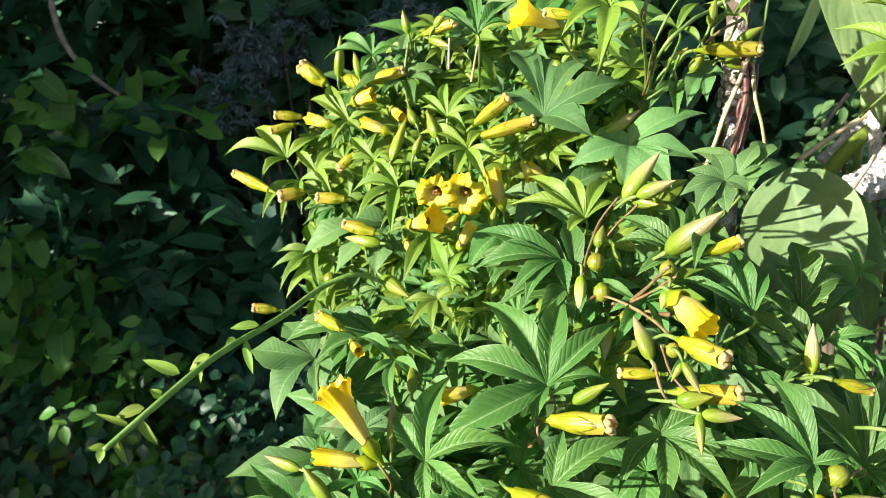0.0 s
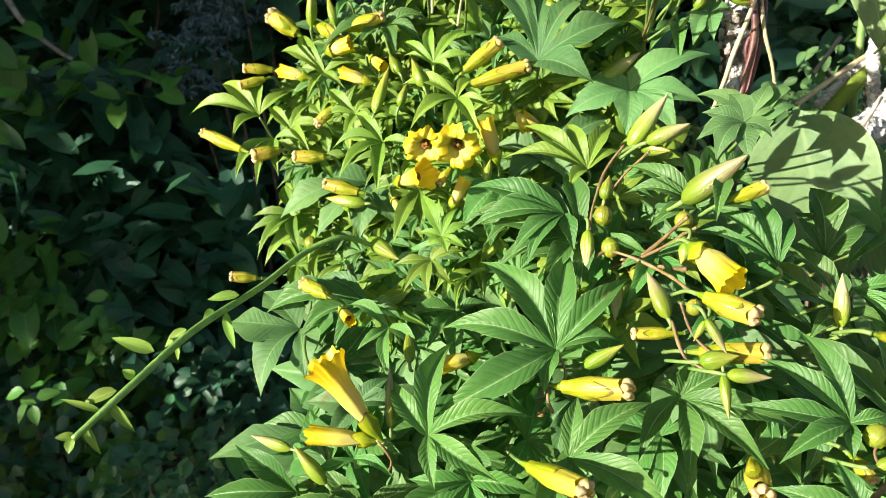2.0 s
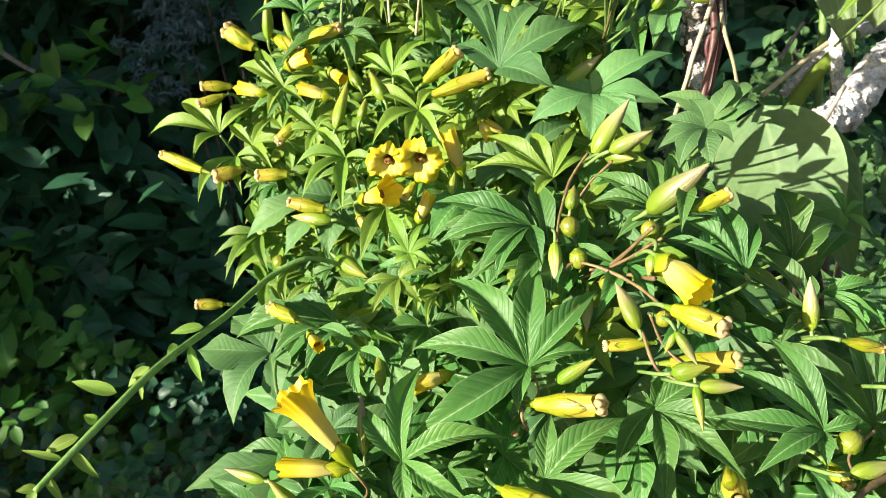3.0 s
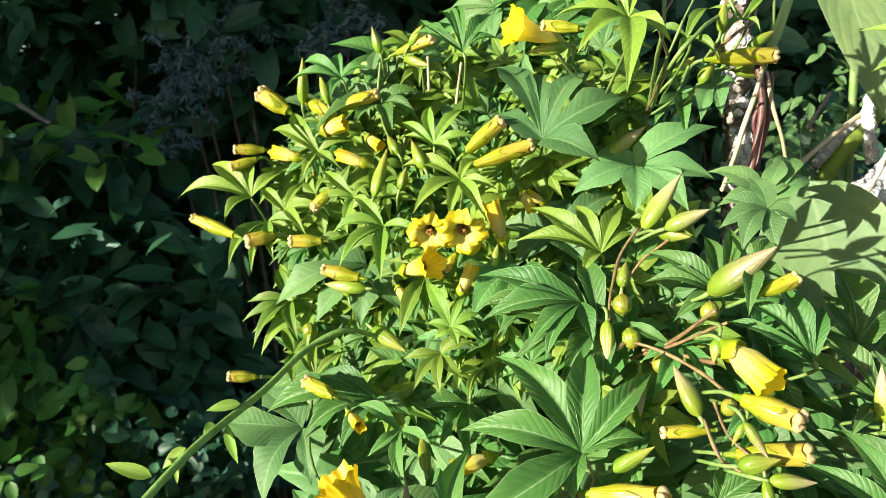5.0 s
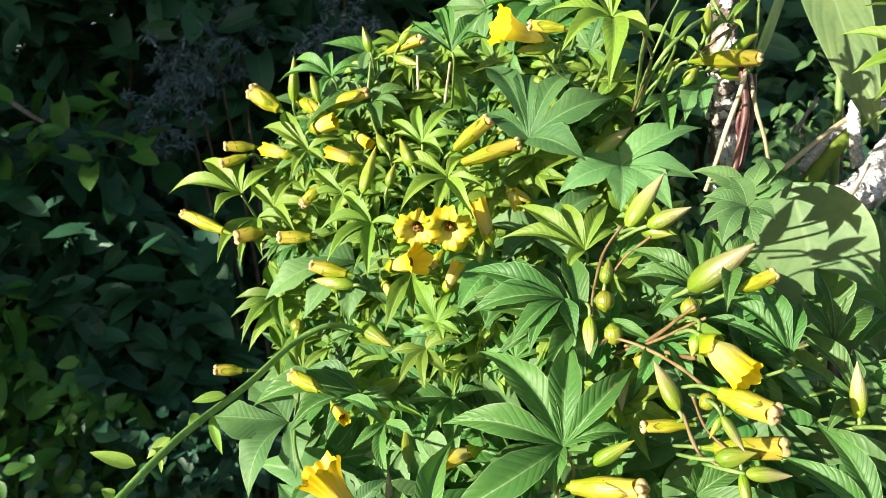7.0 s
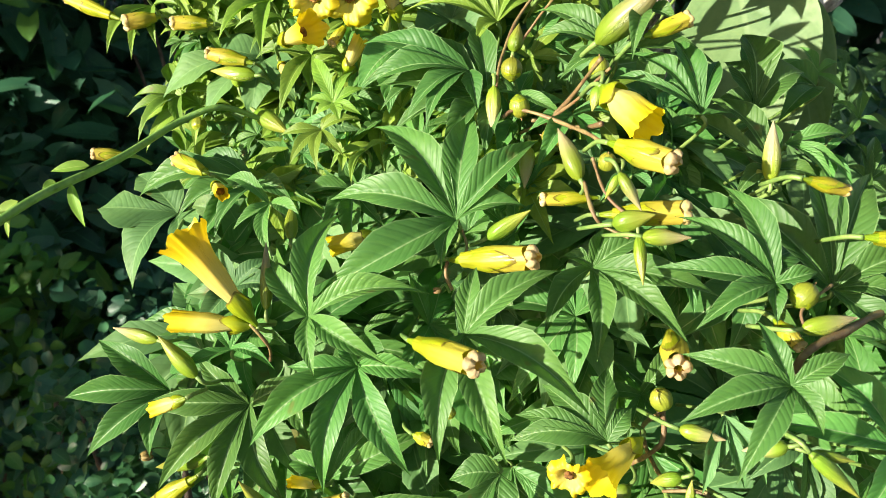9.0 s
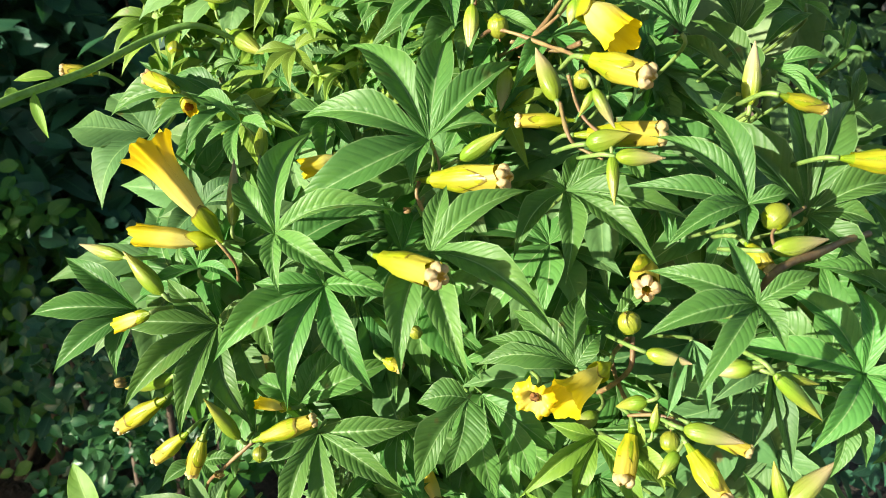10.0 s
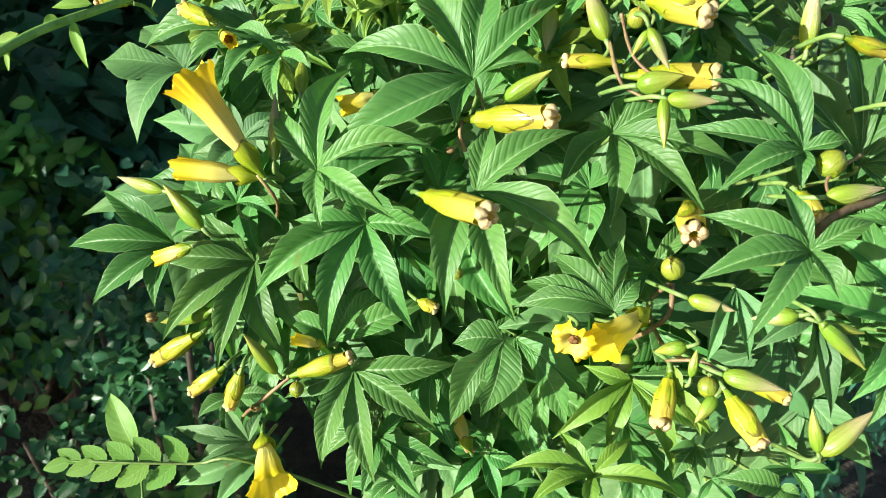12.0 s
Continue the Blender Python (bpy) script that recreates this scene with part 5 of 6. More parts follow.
# flowers, buds and seed capsules: base, tip, radius
open_trumpet(vine, (-0.0259, 0.3577, 1.145), (-0.0525, 0.3599, 1.185), 0.0047, flare=2.15)
open_trumpet(vine, (-0.0271, 0.3604, 1.144), (-0.0616, 0.3609, 1.148), 0.0042, 1.08, "closed yellow trumpet flower")
spent_flower(vine, (0.0531, 0.3664, 1.166), (0.0846, 0.3446, 1.172), 0.0056)
bud(vine, (0.0689, 0.3714, 1.173), (0.0858, 0.364, 1.186), 0.0035)
spent_flower(vine, (0.034, 0.3262, 1.149), (0.0556, 0.2937, 1.153), 0.0048)
spent_flower(vine, (0.1397, 0.3461, 1.138), (0.129, 0.3101, 1.139), 0.0054)
spent_flower(vine, (-0.0212, 0.3517, 1.057), (0.0061, 0.3525, 1.066), 0.0042)
spent_flower(vine, (-0.0674, 0.3893, 1.058), (-0.0959, 0.399, 1.036), 0.0048)
bud(vine, (-0.0549, 0.3634, 1.083), (-0.0901, 0.401, 1.057), 0.0038)
spent_flower(vine, (-0.0525, 0.3671, 1.053), (-0.0706, 0.3714, 1.036), 0.0039)
spent_flower(vine, (-0.0411, 0.3516, 1.062), (-0.048, 0.3493, 1.043), 0.0039)
bud(vine, (-0.0265, 0.3511, 1.059), (-0.0382, 0.3477, 1.081), 0.0031)
open_trumpet(vine, (-0.0359, 0.3548, 1.025), (-0.028, 0.3279, 1.016), 0.0054, flare=1.9)
capsule(vine, (-0.0183, 0.3493, 1.052), 0.0031, (0.0185, 0.3281, 0.9445))
bud(vine, (-0.0729, 0.3795, 1.132), (-0.0947, 0.3899, 1.135), 0.0029, True, "ripe yellow-green flower bud with a pinkish tip")
bud(vine, (-0.0542, 0.3646, 1.121), (-0.0695, 0.3703, 1.138), 0.0036)
bud(vine, (-0.022, 0.3595, 1.151), (-0.0226, 0.3775, 1.174), 0.0026, True, "ripe yellow-green flower bud with a pinkish tip")
bud(vine, (-0.0133, 0.3843, 1.173), (-0.0144, 0.4046, 1.184), 0.0028)
spent_flower(vine, (-0.0553, 0.4323, 1.1937), (-0.0747, 0.4484, 1.1991), 0.0040)
spent_flower(vine, (-0.1007, 0.4584, 1.2), (-0.117, 0.4572, 1.202), 0.0033)
bud(vine, (0.1066, 0.367, 1.197), (0.1003, 0.3808, 1.216), 0.0040, True, "ripe yellow-green flower bud with a pinkish tip")
open_trumpet(vine, (0.1097, 0.3511, 1.235), (0.1212, 0.3298, 1.222), 0.0060, flare=1.15)
spent_flower(vine, (0.1093, 0.339, 1.216), (0.1271, 0.3207, 1.211), 0.0051)
spent_flower(vine, (0.1106, 0.3518, 1.186), (0.1423, 0.3416, 1.188), 0.0047)
bud(vine, (0.1137, 0.3443, 1.184), (0.1273, 0.3367, 1.189), 0.0041)
bud(vine, (0.1225, 0.336, 1.181), (0.1392, 0.3311, 1.181), 0.0031, True, "ripe yellow-green flower bud with a pinkish tip")
bud(vine, (0.1212, 0.3368, 1.181), (0.1207, 0.3274, 1.165), 0.0023)
bud(vine, (0.1135, 0.3378, 1.205), (0.1202, 0.3319, 1.192), 0.0023, True, "ripe yellow-green flower bud with a pinkish tip")
bud(vine, (0.1134, 0.339, 1.204), (0.109, 0.3396, 1.195), 0.0015)
capsule(vine, (0.1123, 0.3496, 1.207), 0.0035, (-0.0172, -0.4143, 0.91))
spent_flower(vine, (0.1157, 0.3721, 1.188), (0.0918, 0.3734, 1.188), 0.0032)
bud(vine, (0.1756, 0.3468, 1.197), (0.1763, 0.3505, 1.22), 0.0034, True, "ripe yellow-green flower bud with a pinkish tip")
bud(vine, (0.1778, 0.3502, 1.196), (0.1701, 0.3538, 1.202), 0.0020)
spent_flower(vine, (0.1673, 0.3109, 1.2059), (0.1841, 0.311, 1.2008), 0.0028)
spent_flower(vine, (0.19, 0.3087, 1.185), (0.2165, 0.3057, 1.183), 0.0042)
capsule(vine, (0.1698, 0.3061, 1.166), 0.0046, (0.7234, 0.1652, 0.6703))
bud(vine, (0.1658, 0.2983, 1.157), (0.1849, 0.2986, 1.16), 0.0032, True, "ripe yellow-green flower bud with a pinkish tip")
spent_flower(vine, (0.1659, 0.3168, 1.153), (0.1704, 0.3054, 1.147), 0.0033)
capsule(vine, (0.1279, 0.3216, 1.121), 0.0043, (-0.4362, -0.1918, 0.8792))
bud(vine, (0.1336, 0.3166, 1.111), (0.1487, 0.3101, 1.109), 0.0031, True, "ripe yellow-green flower bud with a pinkish tip")
bud(vine, (0.1594, 0.2879, 1.119), (0.1465, 0.2936, 1.115), 0.0032, True, "ripe yellow-green flower bud with a pinkish tip")
open_trumpet(vine, (0.125, 0.3312, 1.099), (0.1009, 0.3121, 1.094), 0.0047, flare=1.7)
blossom(vine, (0.0919, 0.3182, 1.091), (-0.5829, -1.15, -0.2577), 0.0087, 0.0087)
spent_flower(vine, (0.1298, 0.3131, 1.081), (0.1233, 0.3001, 1.067), 0.0043)
spent_flower(vine, (0.1461, 0.3012, 1.081), (0.1557, 0.286, 1.067), 0.0047)
spent_flower(vine, (0.1502, 0.3096, 1.084), (0.1699, 0.2981, 1.078), 0.0035)
bud(vine, (0.144, 0.3004, 1.088), (0.1627, 0.2914, 1.087), 0.0036, True, "ripe yellow-green flower bud with a pinkish tip")
bud(vine, (0.1358, 0.3085, 1.082), (0.1371, 0.3101, 1.093), 0.0018)
capsule(vine, (0.1411, 0.3044, 1.08), 0.0037, (0.0951, 0.2965, 0.9503))
bud(vine, (0.1428, 0.3008, 1.078), (0.1347, 0.2963, 1.07), 0.0025)
bud(vine, (0.1232, 0.3387, 1.072), (0.1119, 0.3332, 1.066), 0.0035, True, "ripe yellow-green flower bud with a pinkish tip")
bud(vine, (0.134, 0.312, 1.093), (0.1238, 0.3171, 1.088), 0.0029)
bud(vine, (0.1783, 0.2854, 1.063), (0.1958, 0.288, 1.08), 0.0038, True, "ripe yellow-green flower bud with a pinkish tip")
bud(vine, (0.177, 0.2856, 1.064), (0.1736, 0.2899, 1.08), 0.0024)
bud(vine, (0.1657, 0.2853, 1.118), (0.1825, 0.2809, 1.102), 0.0028)
bud(vine, (0.1679, 0.2877, 1.116), (0.1822, 0.2857, 1.113), 0.0021)
open_trumpet(vine, (0.0625, 0.3859, 0.9861), (0.0518, 0.3949, 1.012), 0.0038, 1.08, "closed yellow trumpet flower")
open_trumpet(vine, (-0.0069, 0.3702, 1.061), (-0.0209, 0.365, 1.068), 0.0026, 1.08, "closed yellow trumpet flower")
open_trumpet(vine, (-0.0546, 0.3482, 1.1198), (-0.0724, 0.3596, 1.1096), 0.0029, 1.08, "closed yellow trumpet flower")
open_trumpet(vine, (0.0232, 0.4125, 1.166), (-0.0001, 0.4099, 1.161), 0.0042, 1.08, "closed yellow trumpet flower")
spent_flower(vine, (0.0343, 0.3794, 1.079), (0.0425, 0.3764, 1.076), 0.0031)
capsule(vine, (0.0485, 0.3343, 1.114), 0.0026, (-0.4669, -0.2682, 0.8427))
spent_flower(vine, (-0.0944, 0.612, 1.347), (-0.1169, 0.6179, 1.363), 0.0068)
spent_flower(vine, (-0.0603, 0.5678, 1.346), (-0.0301, 0.5664, 1.355), 0.0051)
bud(vine, (-0.0858, 0.6054, 1.353), (-0.0828, 0.6021, 1.385), 0.0039)
bud(vine, (-0.0641, 0.5723, 1.35), (-0.0688, 0.576, 1.371), 0.0029)
spent_flower(vine, (-0.0866, 0.6147, 1.358), (-0.0631, 0.5921, 1.343), 0.0049)
open_trumpet(vine, (-0.0706, 0.5625, 1.331), (-0.0521, 0.5578, 1.337), 0.0051, 1.08, "closed yellow trumpet flower")
spent_flower(vine, (-0.1091, 0.5888, 1.322), (-0.1324, 0.586, 1.324), 0.0039)
spent_flower(vine, (-0.1154, 0.5877, 1.317), (-0.1356, 0.584, 1.312), 0.0036)
open_trumpet(vine, (-0.0813, 0.5608, 1.315), (-0.1035, 0.5685, 1.321), 0.0042, 1.08, "closed yellow trumpet flower")
open_trumpet(vine, (-0.0349, 0.5177, 1.309), (-0.0565, 0.5245, 1.317), 0.0038, 1.08, "closed yellow trumpet flower")
spent_flower(vine, (0.0178, 0.496, 1.312), (0.0425, 0.4968, 1.331), 0.0047)
spent_flower(vine, (0.0193, 0.4936, 1.305), (0.0599, 0.4899, 1.317), 0.0047)
spent_flower(vine, (-0.1224, 0.542, 1.267), (-0.1593, 0.5608, 1.281), 0.0044)
spent_flower(vine, (-0.0995, 0.5441, 1.268), (-0.1185, 0.5393, 1.265), 0.0047)
spent_flower(vine, (-0.0677, 0.5338, 1.263), (-0.0909, 0.5343, 1.264), 0.0043)
spent_flower(vine, (-0.0433, 0.5108, 1.241), (-0.0703, 0.5199, 1.247), 0.0047)
bud(vine, (-0.0437, 0.5155, 1.234), (-0.0704, 0.5251, 1.237), 0.0044)
spent_flower(vine, (-0.0591, 0.5218, 1.297), (-0.072, 0.5219, 1.286), 0.0036)
blossom(vine, (0.0137, 0.46, 1.27), (-0.223, -1.314, -0.7596), 0.0143, 0.0143)
blossom(vine, (-0.004, 0.4625, 1.271), (-0.2665, -1.399, -0.705), 0.0126, 0.0126)
open_trumpet(vine, (-0.0222, 0.4623, 1.252), (-0.0024, 0.4429, 1.259), 0.0045, flare=1.9)
open_trumpet(vine, (0.0385, 0.4693, 1.26), (0.0308, 0.4741, 1.287), 0.0045, 1.08, "closed yellow trumpet flower")
open_trumpet(vine, (0.0094, 0.4577, 1.236), (0.0192, 0.4611, 1.254), 0.0035, 1.08, "closed yellow trumpet flower")
open_trumpet(vine, (-0.0241, 0.4756, 1.243), (-0.0189, 0.47, 1.235), 0.0028, 1.08, "closed yellow trumpet flower")
bud(vine, (-0.0036, 0.495, 1.306), (-0.0104, 0.503, 1.323), 0.0038)
bud(vine, (-0.0346, 0.5052, 1.291), (-0.0249, 0.5122, 1.319), 0.0036)
bud(vine, (-0.0185, 0.5136, 1.315), (-0.0248, 0.5249, 1.327), 0.0036)
bud(vine, (-0.0392, 0.4806, 1.217), (-0.0207, 0.4613, 1.208), 0.0048)
open_trumpet(vine, (-0.0503, 0.4177, 1.192), (-0.0426, 0.3974, 1.191), 0.0028, 1.08, "closed yellow trumpet flower")
capsule(vine, (-0.0837, 0.537, 1.205), 0.0047, (-0.0414, 0.6231, 0.7811))
bud(vine, (0.105, 0.4362, 1.271), (0.1252, 0.437, 1.298), 0.0048, True, "ripe yellow-green flower bud with a pinkish tip")
bud(vine, (0.1049, 0.4024, 1.275), (0.1221, 0.3924, 1.284), 0.0038, True, "ripe yellow-green flower bud with a pinkish tip")
bud(vine, (0.105, 0.4125, 1.272), (0.1152, 0.3982, 1.271), 0.0034)
bud(vine, (0.1132, 0.372, 1.25), (0.1331, 0.3521, 1.272), 0.0056, True, "ripe yellow-green flower bud with a pinkish tip")
spent_flower(vine, (0.1251, 0.3528, 1.252), (0.1422, 0.354, 1.258), 0.0032)
capsule(vine, (0.0855, 0.408, 1.239), 0.0047, (0.0802, 0.2211, 0.9719))
capsule(vine, (0.0883, 0.4043, 1.223), 0.0047, (0.1579, -0.1335, -0.9784))
bud(vine, (0.0775, 0.4067, 1.232), (0.0757, 0.3991, 1.212), 0.0033, True, "ripe yellow-green flower bud with a pinkish tip")
capsule(vine, (0.1162, 0.3787, 1.24), 0.0043, (0.0051, 0.0005, 1))
bud(vine, (0.0927, 0.4061, 1.205), (0.0883, 0.3914, 1.189), 0.0033, True, "ripe yellow-green flower bud with a pinkish tip")
capsule(vine, (0.1035, 0.4049, 1.209), 0.0047, (-0.9777, 0.0126, 0.2096))
bud(vine, (0.1099, 0.354, 1.235), (0.1063, 0.351, 1.226), 0.0026)
bud(vine, (0.0873, 0.4143, 1.246), (0.0904, 0.4174, 1.258), 0.0033)
open_trumpet(vine, (0.0773, 0.4757, 1.37), (0.0447, 0.46, 1.379), 0.0043, flare=2.4)
spent_flower(vine, (0.0803, 0.4464, 1.373), (0.0599, 0.4529, 1.377), 0.0033)
bud(vine, (0.0767, 0.4733, 1.368), (0.0551, 0.4712, 1.366), 0.0037)
spent_flower(vine, (0.1514, 0.4728, 1.357), (0.1904, 0.4679, 1.357), 0.0048)
bud(vine, (0.1757, 0.4905, 1.352), (0.1952, 0.4845, 1.348), 0.0036)
bud(vine, (0.1808, 0.4833, 1.363), (0.1959, 0.4822, 1.372), 0.0032)
bud(vine, (0.1042, 0.5035, 1.306), (0.1281, 0.5019, 1.323), 0.0044, True, "ripe yellow-green flower bud with a pinkish tip")
spent_flower(vine, (-0.0196, 0.5644, 1.379), (0.0081, 0.5456, 1.386), 0.0037)
bud(vine, (-0.0272, 0.5679, 1.381), (-0.0313, 0.5672, 1.398), 0.0031)
bud(vine, (-0.0073, 0.5515, 1.383), (0.0018, 0.5481, 1.395), 0.0027)
bud(vine, (-0.0115, 0.5582, 1.376), (0.0043, 0.5448, 1.369), 0.0031)
bud(vine, (0.0782, 0.5116, 1.354), (0.0713, 0.5126, 1.349), 0.0041)
bud(vine, (0.1442, 0.4982, 1.35), (0.1539, 0.4924, 1.361), 0.0040)
open_trumpet(vine, (0.069, 0.5031, 1.28), (0.0557, 0.5039, 1.288), 0.0029, 1.08, "closed yellow trumpet flower")
dry_flower(vine, (-0.1202, 0.4648, 1.025), 0.0051)
dry_flower(vine, (-0.0379, 0.3527, 1.04), 0.0030)
dry_flower(vine, (-0.0726, 0.5284, 1.287), 0.0036)
dry_flower(vine, (0.0439, 0.3279, 1.135), 0.0025)
dry_flower(vine, (0.0477, 0.358, 1.156), 0.0025)
dry_flower(vine, (0.0658, 0.495, 1.277), 0.0046)
dry_flower(vine, (0.0622, 0.3946, 0.9836), 0.0036)
open_trumpet(vine, (-0.067, 0.5678, 1.341), (-0.053, 0.5598, 1.335), 0.0038, 1.08, "closed yellow trumpet flower")
spent_flower(vine, (-0.0624, 0.5245, 1.295), (-0.0738, 0.5253, 1.284), 0.0029)
bud(vine, (0.1595, 0.4693, 1.371), (0.163, 0.4715, 1.387), 0.0031)
capsule(vine, (0.1652, 0.4819, 1.36), 0.0029, (-0.1563, -0.3875, 0.9085))
bud(vine, (0.1538, 0.4837, 1.345), (0.1607, 0.4801, 1.357), 0.0036)
open_trumpet(vine, (-0.0401, 0.5505, 1.328), (-0.0298, 0.5401, 1.32), 0.0034, 1.08, "closed yellow trumpet flower")
bud(vine, (-0.0187, 0.4964, 1.295), (-0.014, 0.4968, 1.308), 0.0028)
spent_flower(vine, (0.0115, 0.472, 1.26), (0.0039, 0.4677, 1.251), 0.0027)
open_trumpet(vine, (0.0511, 0.4945, 1.292), (0.0569, 0.487, 1.278), 0.0030, 1.08, "closed yellow trumpet flower")
bud(vine, (-0.0562, 0.528, 1.227), (-0.0589, 0.5297, 1.242), 0.0030)
bud(vine, (0.0302, 0.4643, 1.25), (0.0335, 0.4658, 1.264), 0.0026)

# stems between them
stem(vine, [(0.0805, 0.4006, 1.219), (0.088, 0.4012, 1.222), (0.105, 0.386, 1.217), (0.1091, 0.3467, 1.215)], 0.0008, STEM_RED)
stem(vine, [(0.1073, 0.3646, 1.197), (0.1085, 0.3522, 1.186), (0.113, 0.3515, 1.181), (0.1201, 0.3441, 1.178)], 0.0007, STEM_RED)
stem(vine, [(0.0527, 0.3684, 1.166), (0.0509, 0.3633, 1.161), (0.0536, 0.3639, 1.154)], 0.0007, STEM_RED)
stem(vine, [(0.1127, 0.364, 1.244), (0.1066, 0.3932, 1.225), (0.0971, 0.4062, 1.215), (0.0912, 0.4154, 1.21)], 0.0009, STEM_RED)
stem(vine, [(0.1138, 0.3548, 1.241), (0.1086, 0.3837, 1.227), (0.0971, 0.4064, 1.214)], 0.0006, STEM_RED)
stem(vine, [(0.0942, 0.406, 1.217), (0.1128, 0.4035, 1.213), (0.117, 0.3751, 1.218)], 0.0011, STEM_RED)
stem(vine, [(0.1019, 0.4337, 1.272), (0.0904, 0.4301, 1.258), (0.0814, 0.4135, 1.241), (0.0785, 0.4063, 1.232)], 0.0007, STEM_RED)
stem(vine, [(0.1032, 0.3933, 1.271), (0.0973, 0.4139, 1.259), (0.0873, 0.4143, 1.246)], 0.0006, STEM_RED)
stem(vine, [(0.2101, 0.3161, 1.156), (0.1849, 0.3013, 1.155), (0.163, 0.2891, 1.153), (0.1599, 0.2916, 1.142)], 0.0013, STEM_RED)
stem(vine, [(0.1673, 0.2984, 1.157), (0.168, 0.3033, 1.162), (0.1815, 0.3097, 1.168)], 0.0006, STEM_RED)
stem(vine, [(0.1314, 0.3324, 1.109), (0.1346, 0.3586, 1.085), (0.1342, 0.3311, 1.08), (0.1478, 0.3169, 1.081)], 0.0009, STEM_RED)
stem(vine, [(-0.0282, 0.3577, 1.146), (-0.0226, 0.359, 1.136), (-0.0251, 0.372, 1.123)], 0.0007, STEM_RED)
stem(vine, [(-0.0212, 0.3517, 1.057), (-0.0357, 0.3549, 1.042), (-0.0468, 0.3661, 1.025), (-0.0517, 0.3751, 1.006)], 0.0008, STEM_RED)
stem(vine, [(0.1282, 0.3541, 1.072), (0.1335, 0.3339, 1.094), (0.136, 0.3397, 1.106)], 0.0011, STEM_RED)
stem(vine, [(0.1298, 0.3184, 1.083), (0.1389, 0.3091, 1.088), (0.1477, 0.3029, 1.085)], 0.0007, STEM_RED)
stem(vine, [(0.0575, 0.3781, 1.18), (0.0608, 0.3728, 1.169), (0.0559, 0.3679, 1.165)], 0.0006, STEM_RED)
stem(vine, [(0.065, 0.4708, 1.375), (0.0839, 0.4974, 1.356), (0.105, 0.5029, 1.344), (0.1325, 0.5212, 1.339)], 0.0008, STEM_GREEN)
stem(vine, [(0.1113, 0.4174, 1.386), (0.1068, 0.4087, 1.364), (0.126, 0.4832, 1.346), (0.1361, 0.5284, 1.318)], 0.0010, STEM_GREEN)
stem(vine, [(0.178, 0.4905, 1.389), (0.1459, 0.4583, 1.372), (0.1284, 0.4566, 1.355), (0.1322, 0.5035, 1.334)], 0.0010, STEM_GREEN)
stem(vine, [(0.1438, 0.4738, 1.354), (0.1413, 0.4902, 1.339), (0.1315, 0.5071, 1.329)], 0.0007, STEM_GREEN)
stem(vine, [(-0.0214, 0.5227, 1.319), (-0.0306, 0.5704, 1.346), (-0.0276, 0.5705, 1.376)], 0.0008, STEM_GREEN)
stem(vine, [(0.0026, 0.5429, 1.353), (0.0038, 0.5441, 1.375)], 0.0008, STEM_DRY)
stem(vine, [(0.0187, 0.5273, 1.343), (0.0233, 0.5251, 1.368)], 0.0008, STEM_DRY)
stem(vine, [(-0.082, 0.5134, 1.17), (-0.0715, 0.4256, 1.168), (-0.0578, 0.3677, 1.176)], 0.0008, STEM_GREEN)
stem(vine, [(0.1075, 0.3543, 1.208), (0.1138, 0.3522, 1.193), (0.1221, 0.3385, 1.185)], 0.0007, STEM_RED)
stem(vine, [(0.1656, 0.4826, 1.397), (0.172, 0.4803, 1.381), (0.1625, 0.4752, 1.368), (0.1722, 0.4885, 1.354)], 0.0009, STEM_GREEN)
stem(vine, [(0.1933, 0.4988, 1.396), (0.1867, 0.4892, 1.379), (0.1686, 0.476, 1.369), (0.1562, 0.4769, 1.359)], 0.0008, STEM_RED)
stem(vine, [(0.2082, 0.5089, 1.397), (0.2012, 0.496, 1.373), (0.1948, 0.4921, 1.35)], 0.0009, STEM_GREEN)
stem(vine, [(0.119, 0.4241, 1.384), (0.1036, 0.4027, 1.366), (0.1229, 0.4493, 1.355), (0.1297, 0.5066, 1.331)], 0.0007, STEM_RED)
stem(vine, [(0.1374, 0.4475, 1.387), (0.1205, 0.4376, 1.359), (0.1299, 0.4958, 1.34)], 0.0006, STEM_GREEN)

# ---------------------------------------------------------------- inner leaves of the vine
def surface(x, z):
    """How far off the outer leaves stand."""
    fold_back = smoothstep((z - 1.10 - (x + 0.09)) / 0.09)
    return 0.375 - 0.35 * max(0.0, x) + 0.17 * fold_back + 0.5 * max(0.0, z - 1.28) + 0.6 * max(0.0, -0.10 - x) * fold_back


def left_edge(z):
    return -0.115 + 0.9 * max(0.0, 1.08 - z) + 1.6 * max(0.0, z - 1.33)


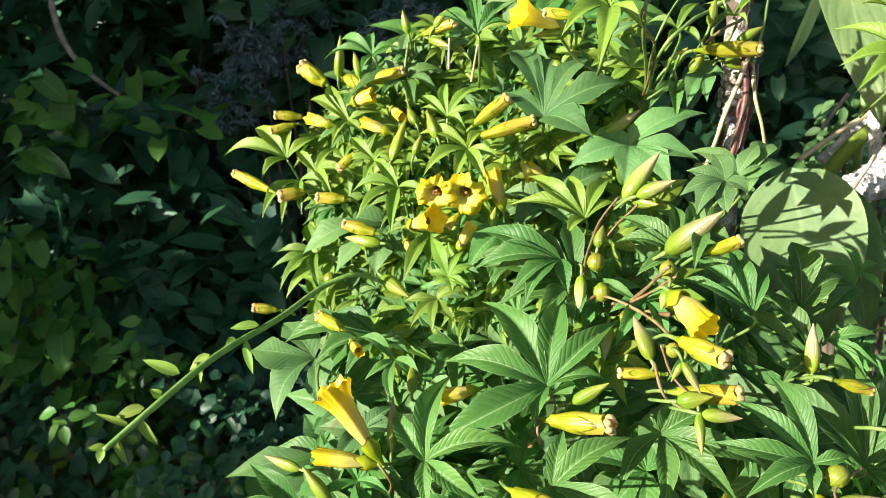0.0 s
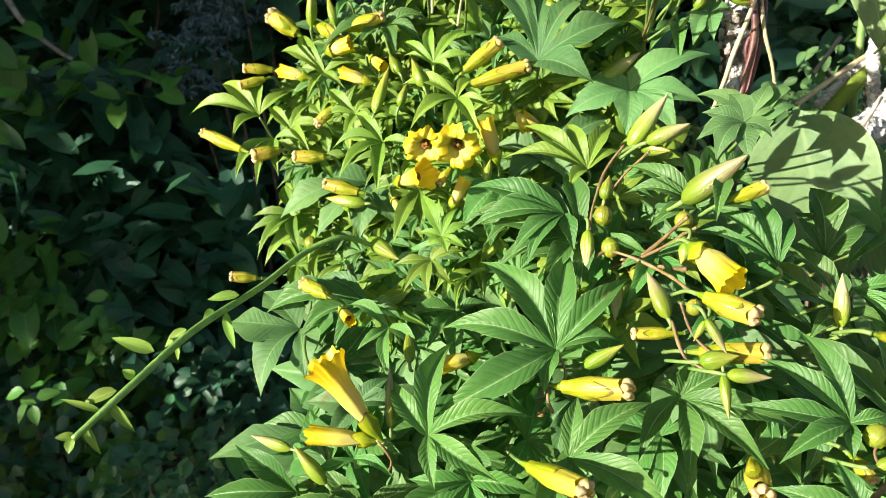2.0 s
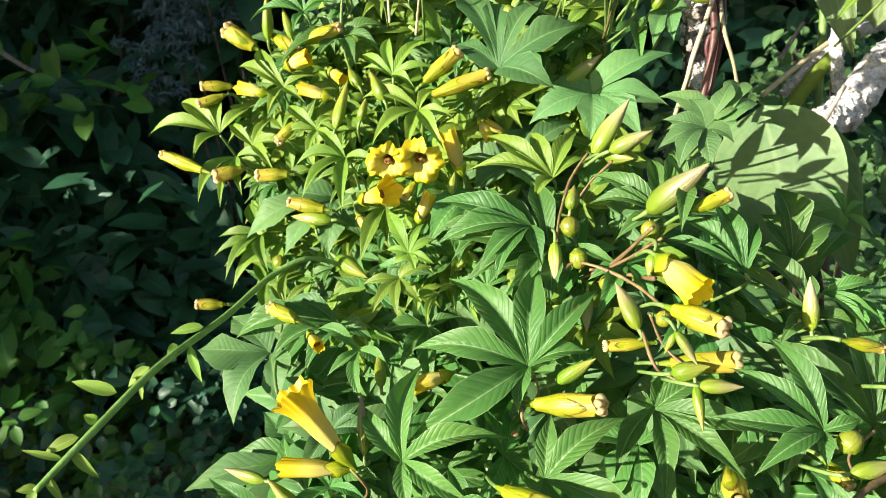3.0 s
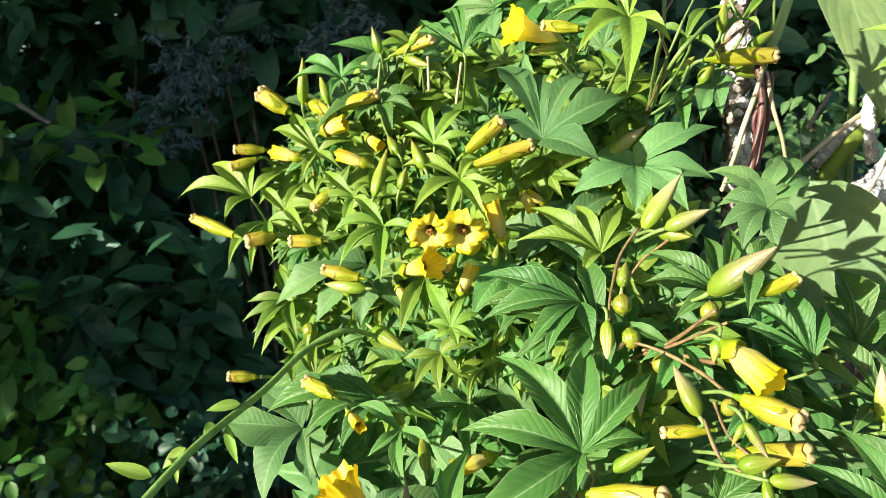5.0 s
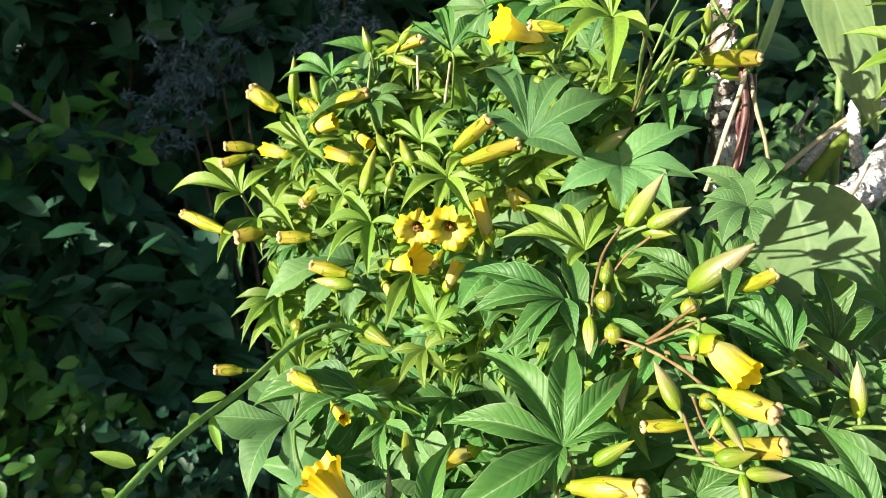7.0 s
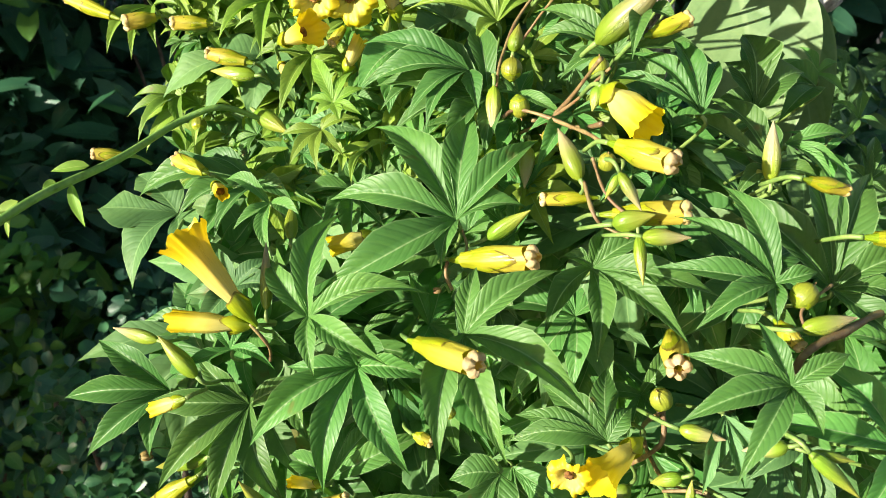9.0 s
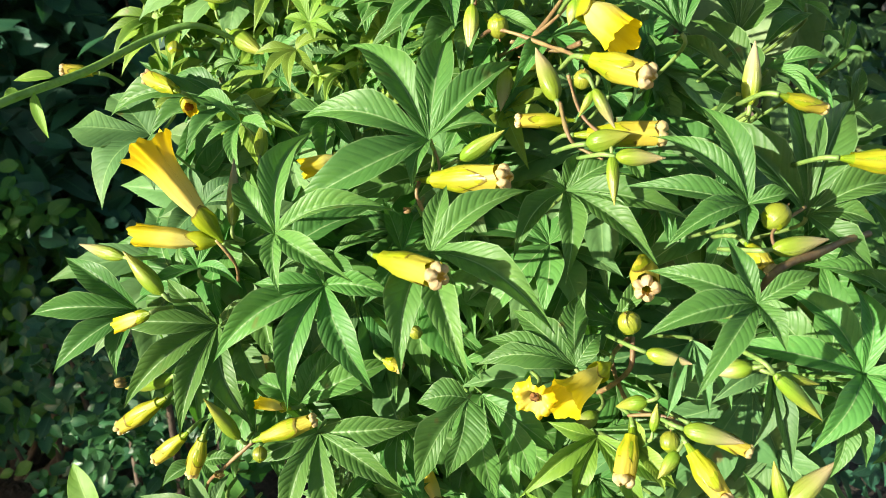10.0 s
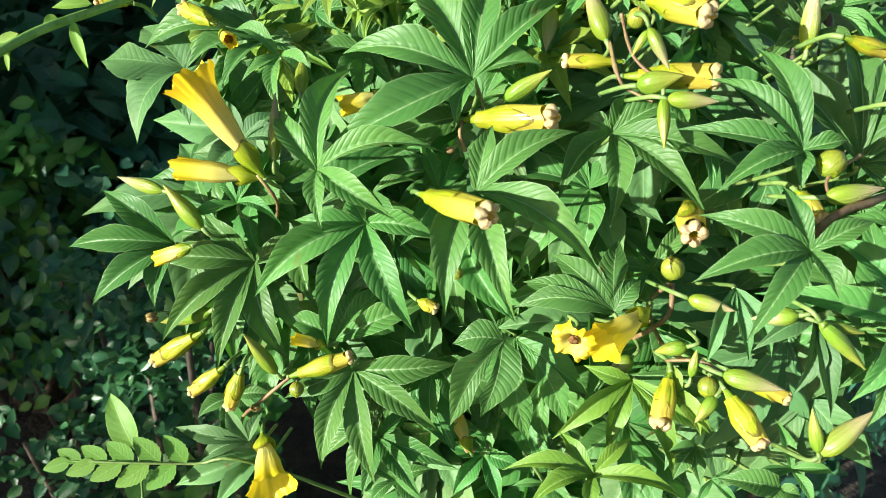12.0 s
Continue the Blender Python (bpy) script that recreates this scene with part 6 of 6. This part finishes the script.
def inner_leaves():
    rng = random.Random(77)
    forms, fresh, kinds = [], [], {}
    joined = {"mature": [[], [], [], 0], "young": [[], [], [], 0], "pale": [[], [], [], 0]}
    for k in range(14):
        n = rng.choice((5, 5, 6, 7))
        span = rng.uniform(200, 250)
        lobes = []
        for i in range(n):
            a = -span / 2 + span * i / (n - 1)
            lobes.append((a + rng.uniform(-5, 5), 0.058 * (1 - 0.45 * abs(a) / 125) * rng.uniform(0.88, 1.12), -0.012 * rng.uniform(-0.3, 1.6)))
        me = palm_mesh("leaf", lobes, rng.uniform(0.12, 0.19), rng.uniform(0.45, 0.9), 0.22, 500 + k, 11)
        kind = ("mature", "mature", "young", "pale", "young")[k % 5]
        me.materials.append(LEAF[kind])
        kinds[me.name] = kind
        forms.append(me)
        if k % 5 in (2, 4) or k in (1, 8):
            fresh.append(me)

    def grow(x, y, z, me, s, droop=-0.5, reach=0.045, clear=0.016, single=False):
        n = Vector((rng.gauss(-0.15, 0.35), -0.75 + rng.gauss(0, 0.25), 0.6 + rng.gauss(0, 0.3))).normalized()
        w = Vector((rng.gauss(0, 0.8), 0, rng.gauss(droop, 0.7)))
        w = (w - n * w.dot(n)).normalized()
        back = 0.0
        for k in (0.0, 0.03, 0.055):
            q = Vector((x, y, z)) + w * k * s
            near = [o.y for o in OUTER if (o.x - q.x) ** 2 + (o.z - q.z) ** 2 < reach ** 2]
            if near:
                back = max(back, max(near) + clear - q.y)
        m = Matrix((w.cross(n), w, n)).transposed().to_4x4()
        m.translation = (x, y + back, z)
        m = m @ Matrix.Scale(s, 4)
        if single:
            ob = new("leaf", me)
            ob.parent, ob.matrix_basis = vine, m
            return
        bag = joined[kinds[me.name]]
        co = np.empty(len(me.vertices) * 3)
        me.vertices.foreach_get("co", co)
        r = np.array(m)
        bag[0].append(co.reshape(-1, 3) @ r[:3, :3].T + r[:3, 3])
        bag[1].append(np.array([p.vertices[:] for p in me.polygons]) + bag[3])
        uv, at = np.empty(len(me.loops) * 2), np.empty(len(me.loops), dtype=np.int32)
        me.uv_layers[0].data.foreach_get("uv", uv)
        me.loops.foreach_get("vertex_index", at)
        flat = np.zeros((len(me.vertices), 2))
        flat[at] = uv.reshape(-1, 2)
        bag[2].append(flat)
        bag[3] += len(me.vertices)

    def somewhere(low, high):
        z = rng.uniform(low, high)
        right = 0.16 if z < 1.04 else 0.22 if z < 1.08 else (0.30 if z < 1.17 else (0.17 if z < 1.24 else 0.13))
        edge = left_edge(z) + (0.045 if z < 1.2 else 0.02)
        return edge + (right - edge) * rng.uniform(0, 1) ** 1.1, z

    deep = [me for k, me in enumerate(forms) if k % 5 in (0, 1) or k in (3, 8)]
    # deep inside
    for k in range(420):
        x, z = somewhere(0.80, 1.44)
        grow(x, surface(x, z) + 0.04 + 0.13 * rng.uniform(0, 1) ** 1.2, z, rng.choice(deep), rng.uniform(0.7, 1.25))
    # just under the outer leaves
    for k in range(300):
        x, z = somewhere(0.86, 1.20)
        grow(x, surface(x, z) + rng.uniform(0.012, 0.045), z, rng.choice(deep), rng.uniform(0.7, 1.3), -0.8, 0.04, 0.010, k < 100)
    # small fresh leaves among the upper flowers
    for k in range(380):
        z = rng.uniform(1.17, 1.39)
        x = left_edge(z) + 0.012 + (0.12 - left_edge(z)) * rng.uniform(0, 1)
        grow(x, surface(x, z) + rng.uniform(0.006, 0.055), z, rng.choice(fresh), rng.uniform(0.3, 0.62), 0.2, 0.016, 0.006, k < 90)
    for kind, (co, faces, uvs, count) in joined.items():
        me = mesh_from("inner_foliage", np.vstack(co).tolist(), np.vstack(faces).tolist(), np.vstack(uvs))
        tagged(part("inner_foliage", me, LEAF_INNER[kind], vine, LEAF_LABEL[kind]), kind="stuff")


inner_leaves()
